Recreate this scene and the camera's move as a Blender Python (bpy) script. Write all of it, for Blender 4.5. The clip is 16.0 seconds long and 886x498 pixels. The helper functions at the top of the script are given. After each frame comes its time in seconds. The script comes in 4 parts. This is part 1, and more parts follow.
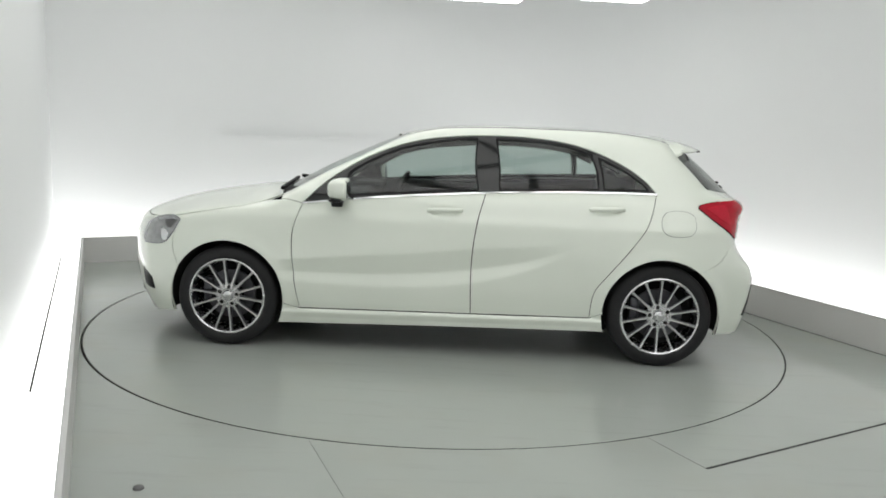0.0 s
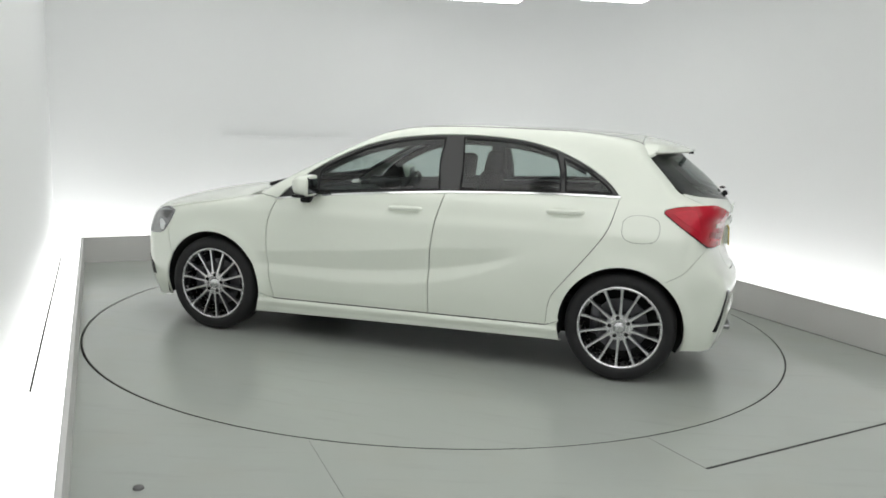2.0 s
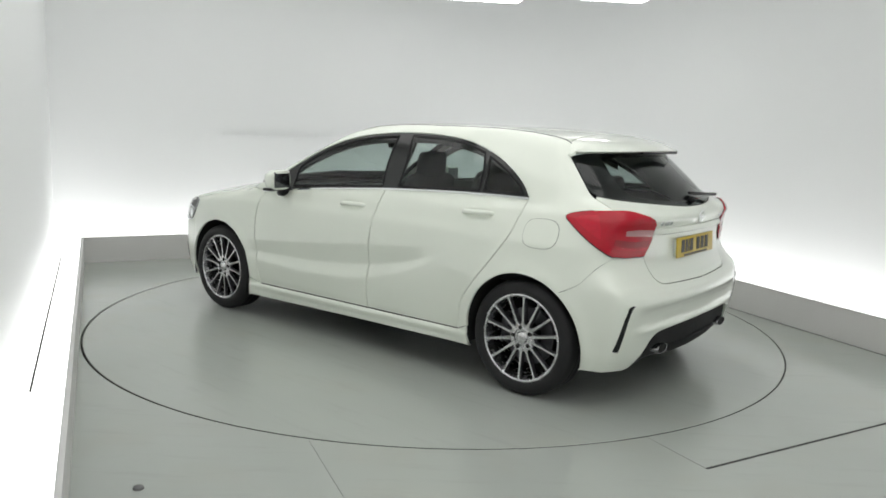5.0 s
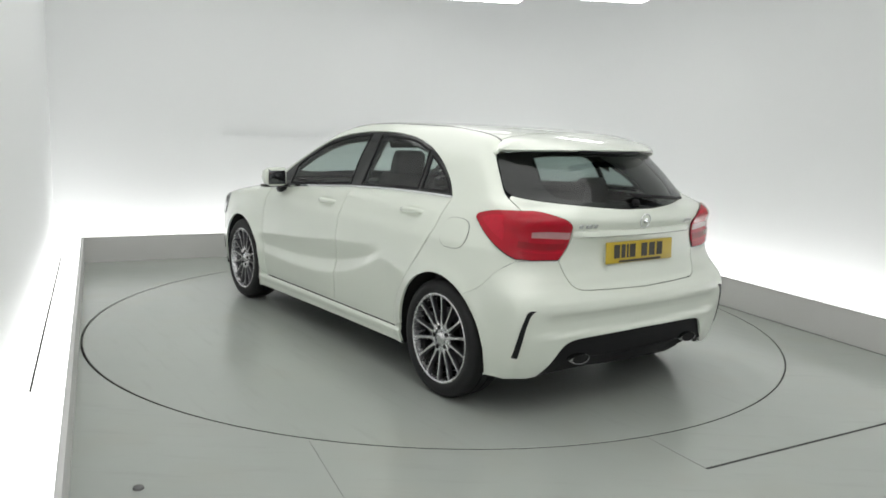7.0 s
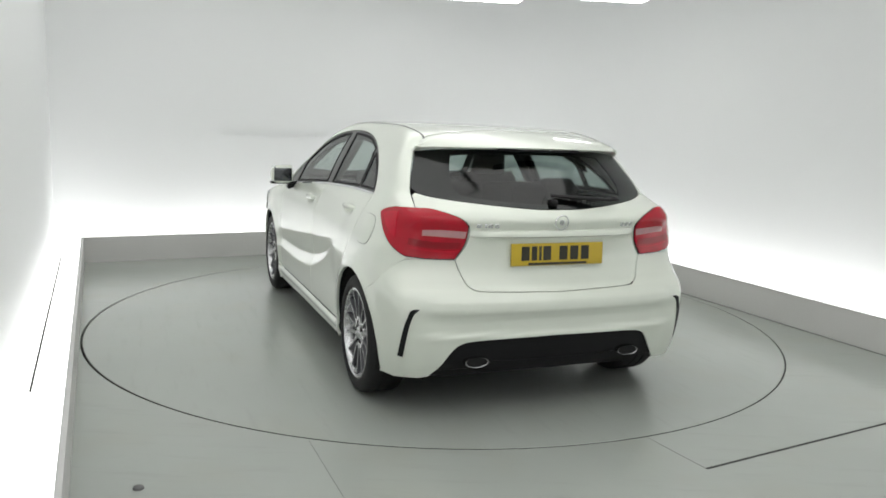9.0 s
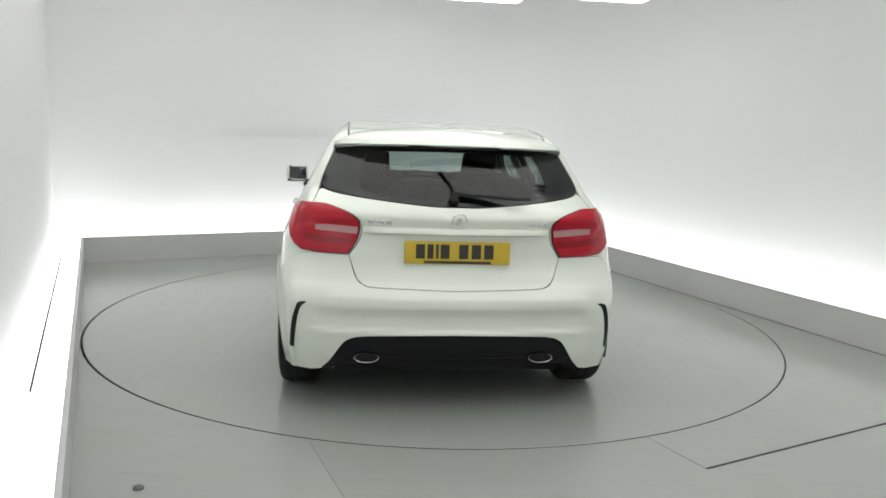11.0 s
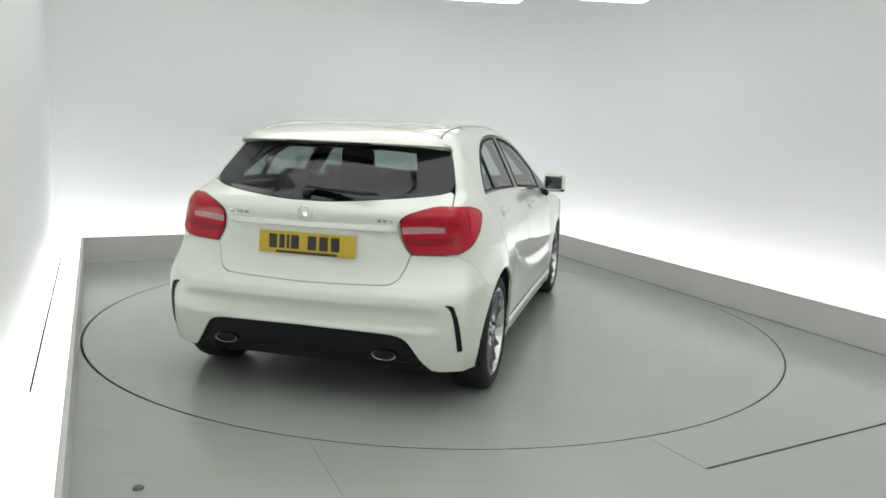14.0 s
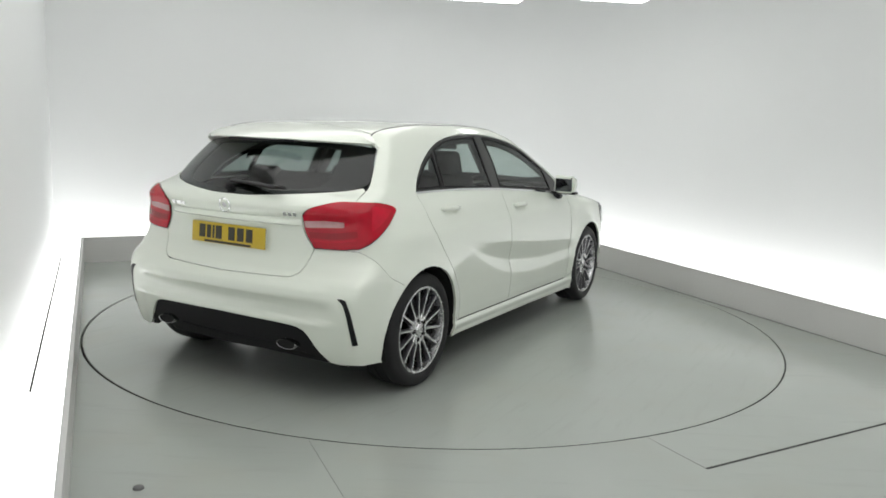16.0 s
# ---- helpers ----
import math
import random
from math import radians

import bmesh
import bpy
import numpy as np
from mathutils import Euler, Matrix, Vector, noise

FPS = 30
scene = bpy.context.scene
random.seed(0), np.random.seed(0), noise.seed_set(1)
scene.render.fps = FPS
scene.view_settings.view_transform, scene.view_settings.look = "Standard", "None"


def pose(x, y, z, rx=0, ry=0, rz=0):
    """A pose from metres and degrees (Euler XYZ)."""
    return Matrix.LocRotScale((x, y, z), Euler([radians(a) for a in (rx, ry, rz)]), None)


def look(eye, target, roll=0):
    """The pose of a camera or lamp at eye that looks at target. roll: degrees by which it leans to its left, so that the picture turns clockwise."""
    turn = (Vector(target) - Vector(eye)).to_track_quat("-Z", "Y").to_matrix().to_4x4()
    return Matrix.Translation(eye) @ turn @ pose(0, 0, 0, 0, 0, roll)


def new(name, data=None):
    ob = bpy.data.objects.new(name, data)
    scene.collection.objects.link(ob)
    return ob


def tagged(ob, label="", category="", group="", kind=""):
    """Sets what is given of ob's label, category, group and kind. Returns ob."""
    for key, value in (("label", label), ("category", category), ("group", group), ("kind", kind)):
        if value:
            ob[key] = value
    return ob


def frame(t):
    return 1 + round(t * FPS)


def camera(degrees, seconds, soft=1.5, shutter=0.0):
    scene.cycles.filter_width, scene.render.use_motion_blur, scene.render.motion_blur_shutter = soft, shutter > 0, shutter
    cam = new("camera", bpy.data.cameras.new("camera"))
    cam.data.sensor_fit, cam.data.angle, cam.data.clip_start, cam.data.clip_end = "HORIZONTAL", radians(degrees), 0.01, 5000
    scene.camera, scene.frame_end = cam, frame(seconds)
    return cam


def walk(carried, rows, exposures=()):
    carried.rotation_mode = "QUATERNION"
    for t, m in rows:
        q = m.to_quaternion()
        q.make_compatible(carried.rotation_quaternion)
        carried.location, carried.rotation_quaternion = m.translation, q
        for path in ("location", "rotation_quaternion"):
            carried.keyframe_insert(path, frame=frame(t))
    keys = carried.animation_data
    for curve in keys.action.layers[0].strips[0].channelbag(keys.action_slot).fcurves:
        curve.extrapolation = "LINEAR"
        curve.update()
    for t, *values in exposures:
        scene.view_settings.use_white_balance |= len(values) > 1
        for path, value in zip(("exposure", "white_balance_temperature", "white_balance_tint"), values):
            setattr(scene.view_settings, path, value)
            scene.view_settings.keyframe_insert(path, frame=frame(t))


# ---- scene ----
cam = camera(59.514, 16.0, soft=1.7)
EYE = (0.0, -5.733, 1.4325)
AIM = (0.02984, -0.79573, 0.6436)
STAND = look(EYE, AIM, 2.144)
walk(cam, [(0, STAND), (16, STAND)], exposures=[(0, 0.0, 6500, 8.5), (16, 0.0, 6500, 8.5)])

# ---- light ----
world = bpy.data.worlds.new("world")
scene.world = world
world.use_nodes = True
world.node_tree.nodes["Background"].inputs[0].default_value = (.8, .85, .82, 1)
world.node_tree.nodes["Background"].inputs[1].default_value = 0.02

TROUGH_GLOW, PANEL_GLOW, LAMP_STRENGTH = 2.85, 1.14, 6.5


# ---- materials ----
def material(name, colour, rough=.5, metal=0, coat=0, vary=.06, scale=6, grain=0, grain_scale=400, bump=.1, rough_vary=.05, spec=.5):
    m = bpy.data.materials.new(name)
    m.use_nodes = True
    n, l = m.node_tree.nodes, m.node_tree.links
    b = n["Principled BSDF"]
    b.inputs["Metallic"].default_value = metal
    b.inputs["Coat Weight"].default_value = coat
    b.inputs["Coat Roughness"].default_value = .07
    b.inputs["Specular IOR Level"].default_value = spec
    tc = n.new("ShaderNodeTexCoord")
    big = n.new("ShaderNodeTexNoise")
    big.inputs["Scale"].default_value, big.inputs["Detail"].default_value = scale, 5
    l.new(tc.outputs["Object"], big.inputs["Vector"])
    ramp = n.new("ShaderNodeMix")
    ramp.data_type = "RGBA"
    ramp.inputs[6].default_value = (*[c * (1 - vary) for c in colour], 1)
    ramp.inputs[7].default_value = (*[min(1, c * (1 + vary)) for c in colour], 1)
    l.new(big.outputs["Fac"], ramp.inputs[0])
    l.new(ramp.outputs[2], b.inputs["Base Color"])
    r = n.new("ShaderNodeMapRange")
    r.inputs["To Min"].default_value, r.inputs["To Max"].default_value = max(.01, rough - rough_vary), rough + rough_vary
    l.new(big.outputs["Fac"], r.inputs["Value"])
    l.new(r.outputs[0], b.inputs["Roughness"])
    if grain:
        fine = n.new("ShaderNodeTexNoise")
        fine.inputs["Scale"].default_value, fine.inputs["Detail"].default_value = grain_scale, 3
        l.new(tc.outputs["Object"], fine.inputs["Vector"])
        bp = n.new("ShaderNodeBump")
        bp.inputs["Strength"].default_value, bp.inputs["Distance"].default_value = bump, grain
        l.new(fine.outputs["Fac"], bp.inputs["Height"])
        l.new(bp.outputs[0], b.inputs["Normal"])
    return m


def glowing(name, colour, strength):
    m = bpy.data.materials.new(name)
    m.use_nodes = True
    b = m.node_tree.nodes["Principled BSDF"]
    b.inputs["Base Color"].default_value = (.9, .9, .9, 1)
    b.inputs["Emission Color"].default_value = (*colour, 1)
    b.inputs["Emission Strength"].default_value = strength
    return m


def glass(name, tint):
    m = bpy.data.materials.new(name)
    m.use_nodes = True
    n, l = m.node_tree.nodes, m.node_tree.links
    n.remove(n["Principled BSDF"])
    clear, gloss, mix, lw, power, gain = (n.new("ShaderNode" + k) for k in ("BsdfTransparent", "BsdfGlossy", "MixShader", "LayerWeight", "Math", "Math"))
    clear.inputs[0].default_value = (*tint, 1)
    gloss.inputs["Roughness"].default_value = .015
    lw.inputs[0].default_value = .5
    power.operation, power.inputs[1].default_value = "POWER", 4.5
    gain.operation, gain.inputs[1].default_value, gain.inputs[2].default_value = "MULTIPLY_ADD", .85, .055
    l.new(lw.outputs["Facing"], power.inputs[0])
    l.new(power.outputs[0], gain.inputs[0])
    l.new(gain.outputs[0], mix.inputs[0])
    l.new(clear.outputs[0], mix.inputs[1])
    l.new(gloss.outputs[0], mix.inputs[2])
    l.new(mix.outputs[0], n["Material Output"].inputs[0])
    return m


def floor_material(name, colour):
    """Grey painted studio floor: soft gloss, faint warm stains."""
    m = material(name, colour, .22, vary=.075, scale=.9, grain=.0005, grain_scale=160, bump=.10, rough_vary=.035)
    n, l = m.node_tree.nodes, m.node_tree.links
    b = n["Principled BSDF"]
    base = b.inputs["Base Color"].links[0].from_socket
    stain = n.new("ShaderNodeTexNoise")
    stain.inputs["Scale"].default_value, stain.inputs["Detail"].default_value = 2.3, 2
    l.new(n["Texture Coordinate"].outputs["Object"], stain.inputs["Vector"])
    cut = n.new("ShaderNodeMapRange")
    cut.interpolation_type = "SMOOTHSTEP"
    cut.inputs["From Min"].default_value, cut.inputs["From Max"].default_value = .45, .8
    cut.inputs["To Min"].default_value, cut.inputs["To Max"].default_value = 0, .35
    l.new(stain.outputs["Fac"], cut.inputs["Value"])
    mx = n.new("ShaderNodeMix")
    mx.data_type = "RGBA"
    l.new(cut.outputs[0], mx.inputs[0])
    l.new(base, mx.inputs[6])
    mx.inputs[7].default_value = (colour[0] * .98, colour[1] * .93, colour[2] * .86, 1)
    # long faint scuffs over the stains
    stretch = n.new("ShaderNodeMapping")
    stretch.inputs["Scale"].default_value, stretch.inputs["Rotation"].default_value = (1.2, 9, 1), (0, 0, radians(24))
    l.new(n["Texture Coordinate"].outputs["Object"], stretch.inputs["Vector"])
    scuff = n.new("ShaderNodeTexNoise")
    scuff.inputs["Scale"].default_value, scuff.inputs["Detail"].default_value, scuff.inputs["Roughness"].default_value = 1.6, 6, .65
    l.new(stretch.outputs[0], scuff.inputs["Vector"])
    worn = n.new("ShaderNodeMapRange")
    worn.interpolation_type = "SMOOTHSTEP"
    worn.inputs["From Min"].default_value, worn.inputs["From Max"].default_value = .52, .72
    worn.inputs["To Min"].default_value, worn.inputs["To Max"].default_value = 0, .45
    l.new(scuff.outputs["Fac"], worn.inputs["Value"])
    over = n.new("ShaderNodeMix")
    over.data_type = "RGBA"
    l.new(worn.outputs[0], over.inputs[0])
    l.new(mx.outputs[2], over.inputs[6])
    over.inputs[7].default_value = (colour[0] * .88, colour[1] * .88, colour[2] * .87, 1)
    l.new(over.outputs[2], b.inputs["Base Color"])
    return m


FLOOR = floor_material("floor_paint", (.355, .378, .352))
DISC = floor_material("turntable_paint", (.355, .378, .352))
WALL = material("white_wall", (.80, .81, .81), .55, vary=.015, scale=1.1, grain=.0008, grain_scale=60, bump=.06)
PLINTH = material("plinth_paint", (.58, .575, .56), .5, vary=.05, scale=2.5, grain=.0006, grain_scale=150)
PLINTH_TOP = material("plinth_cap", (.52, .52, .51), .45, vary=.03, scale=3)
SEAM = material("floor_joint", (.17, .175, .165), .8)
GAP = material("dark_gap", (.03, .032, .03), .8)
TROUGH = glowing("trough_diffuser", (1, .995, .99), TROUGH_GLOW)
CEILING_GLOW = glowing("ceiling_light", (1, .99, .98), PANEL_GLOW)
LAMP_GLOW = glowing("hanging_lamp", (1, .99, .98), LAMP_STRENGTH)
HOUSING = material("white_lamp_housing", (.78, .78, .78), .4, vary=.02, scale=4)
PAINT = material("white_car_paint", (.745, .785, .700), .28, coat=1.0, vary=.0, scale=3, rough_vary=.0)
PAINT.node_tree.nodes["Principled BSDF"].inputs["Coat Roughness"].default_value = .035
GLOSS = material("gloss_black_trim", (.012, .013, .013), .06, vary=.1, scale=8, rough_vary=.02, spec=.5)
BLACK = material("black_trim", (.010, .010, .011), .3, vary=.2, scale=8, spec=.22)
PIPE = material("brushed_pipe", (.34, .34, .35), .22, metal=1, vary=.1, scale=20)
STUD = material("stud_grey", (.10, .10, .10), .5, vary=.2, scale=40)
MATT = material("black_plastic", (.009, .009, .010), .62, vary=.2, scale=12, spec=.2)
LINER = material("wheel_liner", (.008, .008, .008), .9, vary=.2)
RUBBER = material("tyre_rubber", (.016, .016, .017), .62, vary=.2, scale=20, grain=.0006, grain_scale=300, bump=.2, spec=.3)
ALLOY = material("machined_alloy", (.62, .62, .63), .26, metal=1, vary=.05, scale=30, rough_vary=.08)
ALLOY_DARK = material("dark_alloy", (.10, .10, .11), .38, metal=.8, vary=.1, scale=20)
CHROME = material("chrome", (.82, .83, .84), .07, metal=1, vary=.02, rough_vary=.02)
STEEL = material("brake_steel", (.11, .11, .12), .4, metal=1, vary=.1, scale=14)
RED = material("red_lens", (.42, .003, .018), .12, coat=0, spec=.42, vary=.12, scale=14, rough_vary=.03)
RED_BRIGHT = material("bright_red_lens", (.52, .006, .026), .14, coat=0, spec=.42, vary=.2, scale=30, rough_vary=.03)
RED_DEEP = material("deep_red_lens", (.27, .003, .013), .14, coat=0, spec=.42, vary=.1, scale=25, rough_vary=.03)
PINK = material("clear_lens_band", (.48, .26, .27), .2, coat=.6, vary=.15, scale=40)
YELLOW = material("yellow_plate", (.56, .40, .03), .32, vary=.03, scale=20, grain=.0003, grain_scale=700)
INK = material("black_bars", (.03, .028, .02), .5)
SEAT = material("black_seat_cloth", (.02, .02, .022), .75, vary=.15, scale=15)
LAMP_GREY = material("lamp_reflector", (.30, .31, .32), .18, metal=.7, coat=1, vary=.25, scale=25)
HEAD_LENS = material("headlamp_lens", (.33, .335, .34), .16, metal=.3, coat=1, vary=.35, scale=30)
MIRROR = material("mirror_glass", (.09, .095, .10), .12, metal=1, vary=.01, rough_vary=.005)
SIDE_GLASS = glass("side_glass", (.60, .67, .65))
REAR_GLASS = glass("rear_glass", (.36, .42, .405))
SCREEN_GLASS = glass("windscreen_glass", (.80, .88, .85))


# ---- mesh helpers ----
def part(name, bm, mat, parent=None, label="", smooth=True):
    me = bpy.data.meshes.new(name)
    bm.to_mesh(me)
    bm.free()
    me.materials.append(mat)
    if smooth:
        for p in me.polygons:
            p.use_smooth = True
        me.set_sharp_from_angle(angle=radians(38))
    ob = new(name, me)
    ob.parent = parent
    return tagged(ob, label)


def mesh_part(name, verts, faces, mat, parent=None, label="", normals=None):
    me = bpy.data.meshes.new(name)
    me.from_pydata([tuple(v) for v in verts], [], [tuple(f) for f in faces])
    me.materials.append(mat)
    for p in me.polygons:
        p.use_smooth = True
    if normals is not None:
        at = me.attributes.new("custom_normal", "FLOAT_VECTOR", "POINT")
        at.data.foreach_set("vector", np.array(normals, np.float32).ravel())
    ob = new(name, me)
    ob.parent = parent
    return tagged(ob, label)


def block(bm, size, at=(0, 0, 0), turn=(0, 0, 0), bevel=.01, segments=2, taper=1.0):
    """A bevelled box; taper narrows its top."""
    g = bmesh.ops.create_cube(bm, size=1)
    vs = g["verts"]
    for v in vs:
        k = taper if v.co.z > 0 else 1
        v.co = Vector((v.co.x * size[0] * k, v.co.y * size[1] * k, v.co.z * size[2]))
    if bevel:
        es = list({e for v in vs for e in v.link_edges})
        out = bmesh.ops.bevel(bm, geom=es, offset=bevel, segments=segments, affect="EDGES", profile=.5)
        vs = list({v for f in out["faces"] for v in f.verts} | {v for v in vs if v.is_valid})
    bmesh.ops.transform(bm, matrix=pose(*at, *turn), verts=vs)
    return vs


def spun(bm, profile, steps=48, axis="y", closed=False):
    """Turn a profile of (radius, along) round the y axis."""
    rings = []
    for i in range(steps):
        a = 2 * math.pi * i / steps
        rings.append([bm.verts.new((r * math.cos(a), t, r * math.sin(a))) for r, t in profile])
    n = len(profile)
    for i in range(steps):
        p, q = rings[i], rings[(i + 1) % steps]
        for j in range(n if closed else n - 1):
            k = (j + 1) % n
            bm.faces.new((p[j], p[k], q[k], q[j]))
    bmesh.ops.recalc_face_normals(bm, faces=bm.faces)


def prism(name, ring, low, high, mat, parent=None, label="", bevel=0.0):
    """An upright block over a plan outline."""
    bm = bmesh.new()
    f = bm.faces.new([bm.verts.new((x, y, low)) for x, y in ring])
    g = bmesh.ops.extrude_face_region(bm, geom=[f])
    bmesh.ops.translate(bm, vec=(0, 0, high - low), verts=[v for v in g["geom"] if isinstance(v, bmesh.types.BMVert)])
    bmesh.ops.recalc_face_normals(bm, faces=bm.faces)
    if bevel:
        bmesh.ops.bevel(bm, geom=bm.edges[:], offset=bevel, segments=2, affect="EDGES")
    return part(name, bm, mat, parent, label)


# ---- the room: a rectangle turned against the camera ----
ALONG = Vector((.405, -.914)).normalized()
ACROSS = Vector((.914, .405)).normalized()
BACKWAY = Vector((math.cos(radians(28.0)), math.sin(radians(28.0))))
CORNER_L = Vector((-3.39, 1.59))
side_point = Vector((1.448, 2.98))


def cross_point(p, d, q, e):
    k = ((q.x - p.x) * e.y - (q.y - p.y) * e.x) / (d.x * e.y - d.y * e.x)
    return p + d * k


CORNER_R = cross_point(CORNER_L, BACKWAY, side_point, ALONG)
BACKN = Vector((-BACKWAY.y, BACKWAY.x))
LONG_L, LONG_R = 9.0, 12.4
FRONT_L, FRONT_R = CORNER_L + ALONG * LONG_L, CORNER_R + ALONG * LONG_R


def inside_line(off):
    """Plan corners of a line that runs round the room at a distance outside the plinth."""
    bl = cross_point(CORNER_L + BACKN * off, BACKWAY, CORNER_L - ACROSS * off, ALONG)
    br = cross_point(CORNER_L + BACKN * off, BACKWAY, CORNER_R + ACROSS * off, ALONG)
    return bl, br, br + ALONG * (LONG_R + off), bl + ALONG * (LONG_L + off)


def wall_line(off, west):
    """The same for the walls; the west one stands closer to its plinth."""
    bl, br, fr, fl = inside_line(off)
    bl = cross_point(CORNER_L + BACKN * off, BACKWAY, CORNER_L - ACROSS * west, ALONG)
    return bl, br, fr, bl + ALONG * (fl - bl).dot(ALONG)


CEIL, WEST_GAP = 3.30, .27
# floor with a round pit for the turntable
R_DISC, R_HOLE = 2.437, 2.4475
ring = [(-.0032 + R_HOLE * math.cos(2 * math.pi * i / 144), -.002 + R_HOLE * math.sin(2 * math.pi * i / 144)) for i in range(144)]
bm = bmesh.new()
inner = [bm.verts.new((x, y, 0)) for x, y in ring]
outer = [bm.verts.new((x * 5, y * 5, 0)) for x, y in ring]
down = [bm.verts.new((x, y, -.06)) for x, y in ring]
for i in range(144):
    j = (i + 1) % 144
    bm.faces.new((inner[i], outer[i], outer[j], inner[j]))
    bm.faces.new((inner[j], down[j], down[i], inner[i]))
floor_ob = part("floor", bm, FLOOR)
tagged(floor_ob, "smooth grey painted studio floor with faint stains", "floor", kind="structure")
pit = prism("pit_bottom", [(x * 1.02, y * 1.02) for x, y in ring], -.12, -.06, GAP)
tagged(pit, "dark pit under the turntable", "floor", kind="structure")

bm = bmesh.new()
spun(bm, [(.002, -.05), (R_DISC, -.05), (R_DISC, -.003), (R_DISC - .003, 0), (.002, 0)], 144)
bmesh.ops.rotate(bm, cent=(0, 0, 0), matrix=Matrix.Rotation(radians(90), 3, "X"), verts=bm.verts)
turntable = part("turntable", bm, DISC)
bm = bmesh.new()
spun(bm, [(R_DISC - .001, -.04), (R_DISC + .002, -.04), (R_DISC + .002, -.002), (R_DISC - .001, -.002)], 144, closed=True)
bmesh.ops.rotate(bm, cent=(0, 0, 0), matrix=Matrix.Rotation(radians(90), 3, "X"), verts=bm.verts)
part("edge_strip", bm, GAP, turntable, "thin dark edge strip")
tagged(turntable, "round grey turntable set flush in the floor", "turntable")


# seams of the floor plates beside the turntable
def floor_seam(a, b, width, mat):
    a, b = Vector(a), Vector(b)
    side = Vector((-(b - a).y, (b - a).x)).normalized() * width / 2
    ob = prism("floor_seam", [a - side, b - side, b + side, a + side], -.004, .0012, mat, None)
    tagged(ob, "thin dark joint between floor plates", "floor joint", kind="structure")


floor_seam((1.199, -2.557), (3.2, -1.46), .013, GAP)
floor_seam((1.03, -2.235), (1.199, -2.557), .002, SEAM)
floor_seam((-.556, -2.40), (-.30, -3.0), .002, SEAM)
bm = bmesh.new()
spun(bm, [(.001, .012), (.012, .012), (.019, .008), (.022, 0), (.001, 0)], 20)
bmesh.ops.rotate(bm, cent=(0, 0, 0), matrix=Matrix.Rotation(radians(90), 3, "X"), verts=bm.verts)
stud = part("floor_stud", bm, STUD)
stud.location = (-1.127, -2.916, .0)
tagged(stud, "small dark round stud on the grey floor", "stud")

# plinth round the floor, the light trough behind it and the walls
ROUND = 1.6
P_IN, P_OUT, P_TOP = inside_line(0), inside_line(.018), .245


def strip_ring(a, b):
    return [a[0], a[1], b[1], b[0]]


SIDES = [("back", 0, 1), ("east", 1, 2), ("front", 2, 3), ("west", 3, 0)]
W_IN, W_OUT = wall_line(.46, WEST_GAP), wall_line(.60, WEST_GAP + .14)
joint_in, joint_out = inside_line(-.010), inside_line(-.0005)
j = prism("plinth_joint", [joint_in[1], joint_in[2], joint_out[2], joint_out[1]], -.003, .0015, GAP)
tagged(j, "dark joint along the foot of the plinth", "floor joint", kind="structure")
for where, i, j in SIDES:
    p = prism("plinth_" + where, [P_IN[i], P_IN[j], P_OUT[j], P_OUT[i]], 0, P_TOP - .006, PLINTH)
    tagged(p, "low grey painted plinth hiding the trough lights", "plinth", kind="structure")
    c0, c1 = inside_line(-.002), inside_line(.022)
    c = prism("plinth_cap_" + where, [c0[i], c0[j], c1[j], c1[i]], P_TOP - .006, P_TOP, PLINTH_TOP)
    tagged(c, "pale cap along the top of the plinth", "trim", kind="structure")
for where, i, j in SIDES:
    a, b, c, d = W_IN[i], W_IN[j], W_OUT[j], W_OUT[i]
    if where == "back":
        b, c = W_IN[1] - BACKWAY * ROUND, W_OUT[1] - BACKWAY * ROUND
    if where == "east":
        a, d = W_IN[1] + ALONG * ROUND, W_OUT[1] + ALONG * ROUND
    w = prism("wall_" + where, [a, b, c, d], -.02, CEIL + .05, WALL)
    tagged(w, "plain white studio wall washed from below", "wall", kind="structure")


def bend(p):
    """Points of a smooth bend between the back wall and the east wall."""
    a, c = p - BACKWAY * ROUND, p + ALONG * ROUND
    return [a * (1 - t) ** 2 + p * 2 * t * (1 - t) + c * t * t for t in (k / 24 for k in range(25))]


near_bend, far_bend = bend(W_IN[1]), bend(W_OUT[1])
bm = bmesh.new()
rows = [[bm.verts.new((q.x, q.y, z)) for q in near_bend + far_bend[::-1]] for z in (-.02, CEIL + .05)]
for i in range(len(rows[0])):
    j = (i + 1) % len(rows[0])
    bm.faces.new((rows[0][i], rows[0][j], rows[1][j], rows[1][i]))
bmesh.ops.recalc_face_normals(bm, faces=bm.faces)
w = part("wall_bend", bm, WALL)
tagged(w, "smoothly rounded white corner of the studio wall", "wall", kind="structure")
cl = prism("ceiling", list(inside_line(.62)), CEIL, CEIL + .1, WALL)
tagged(cl, "plain white studio ceiling", "ceiling", kind="structure")


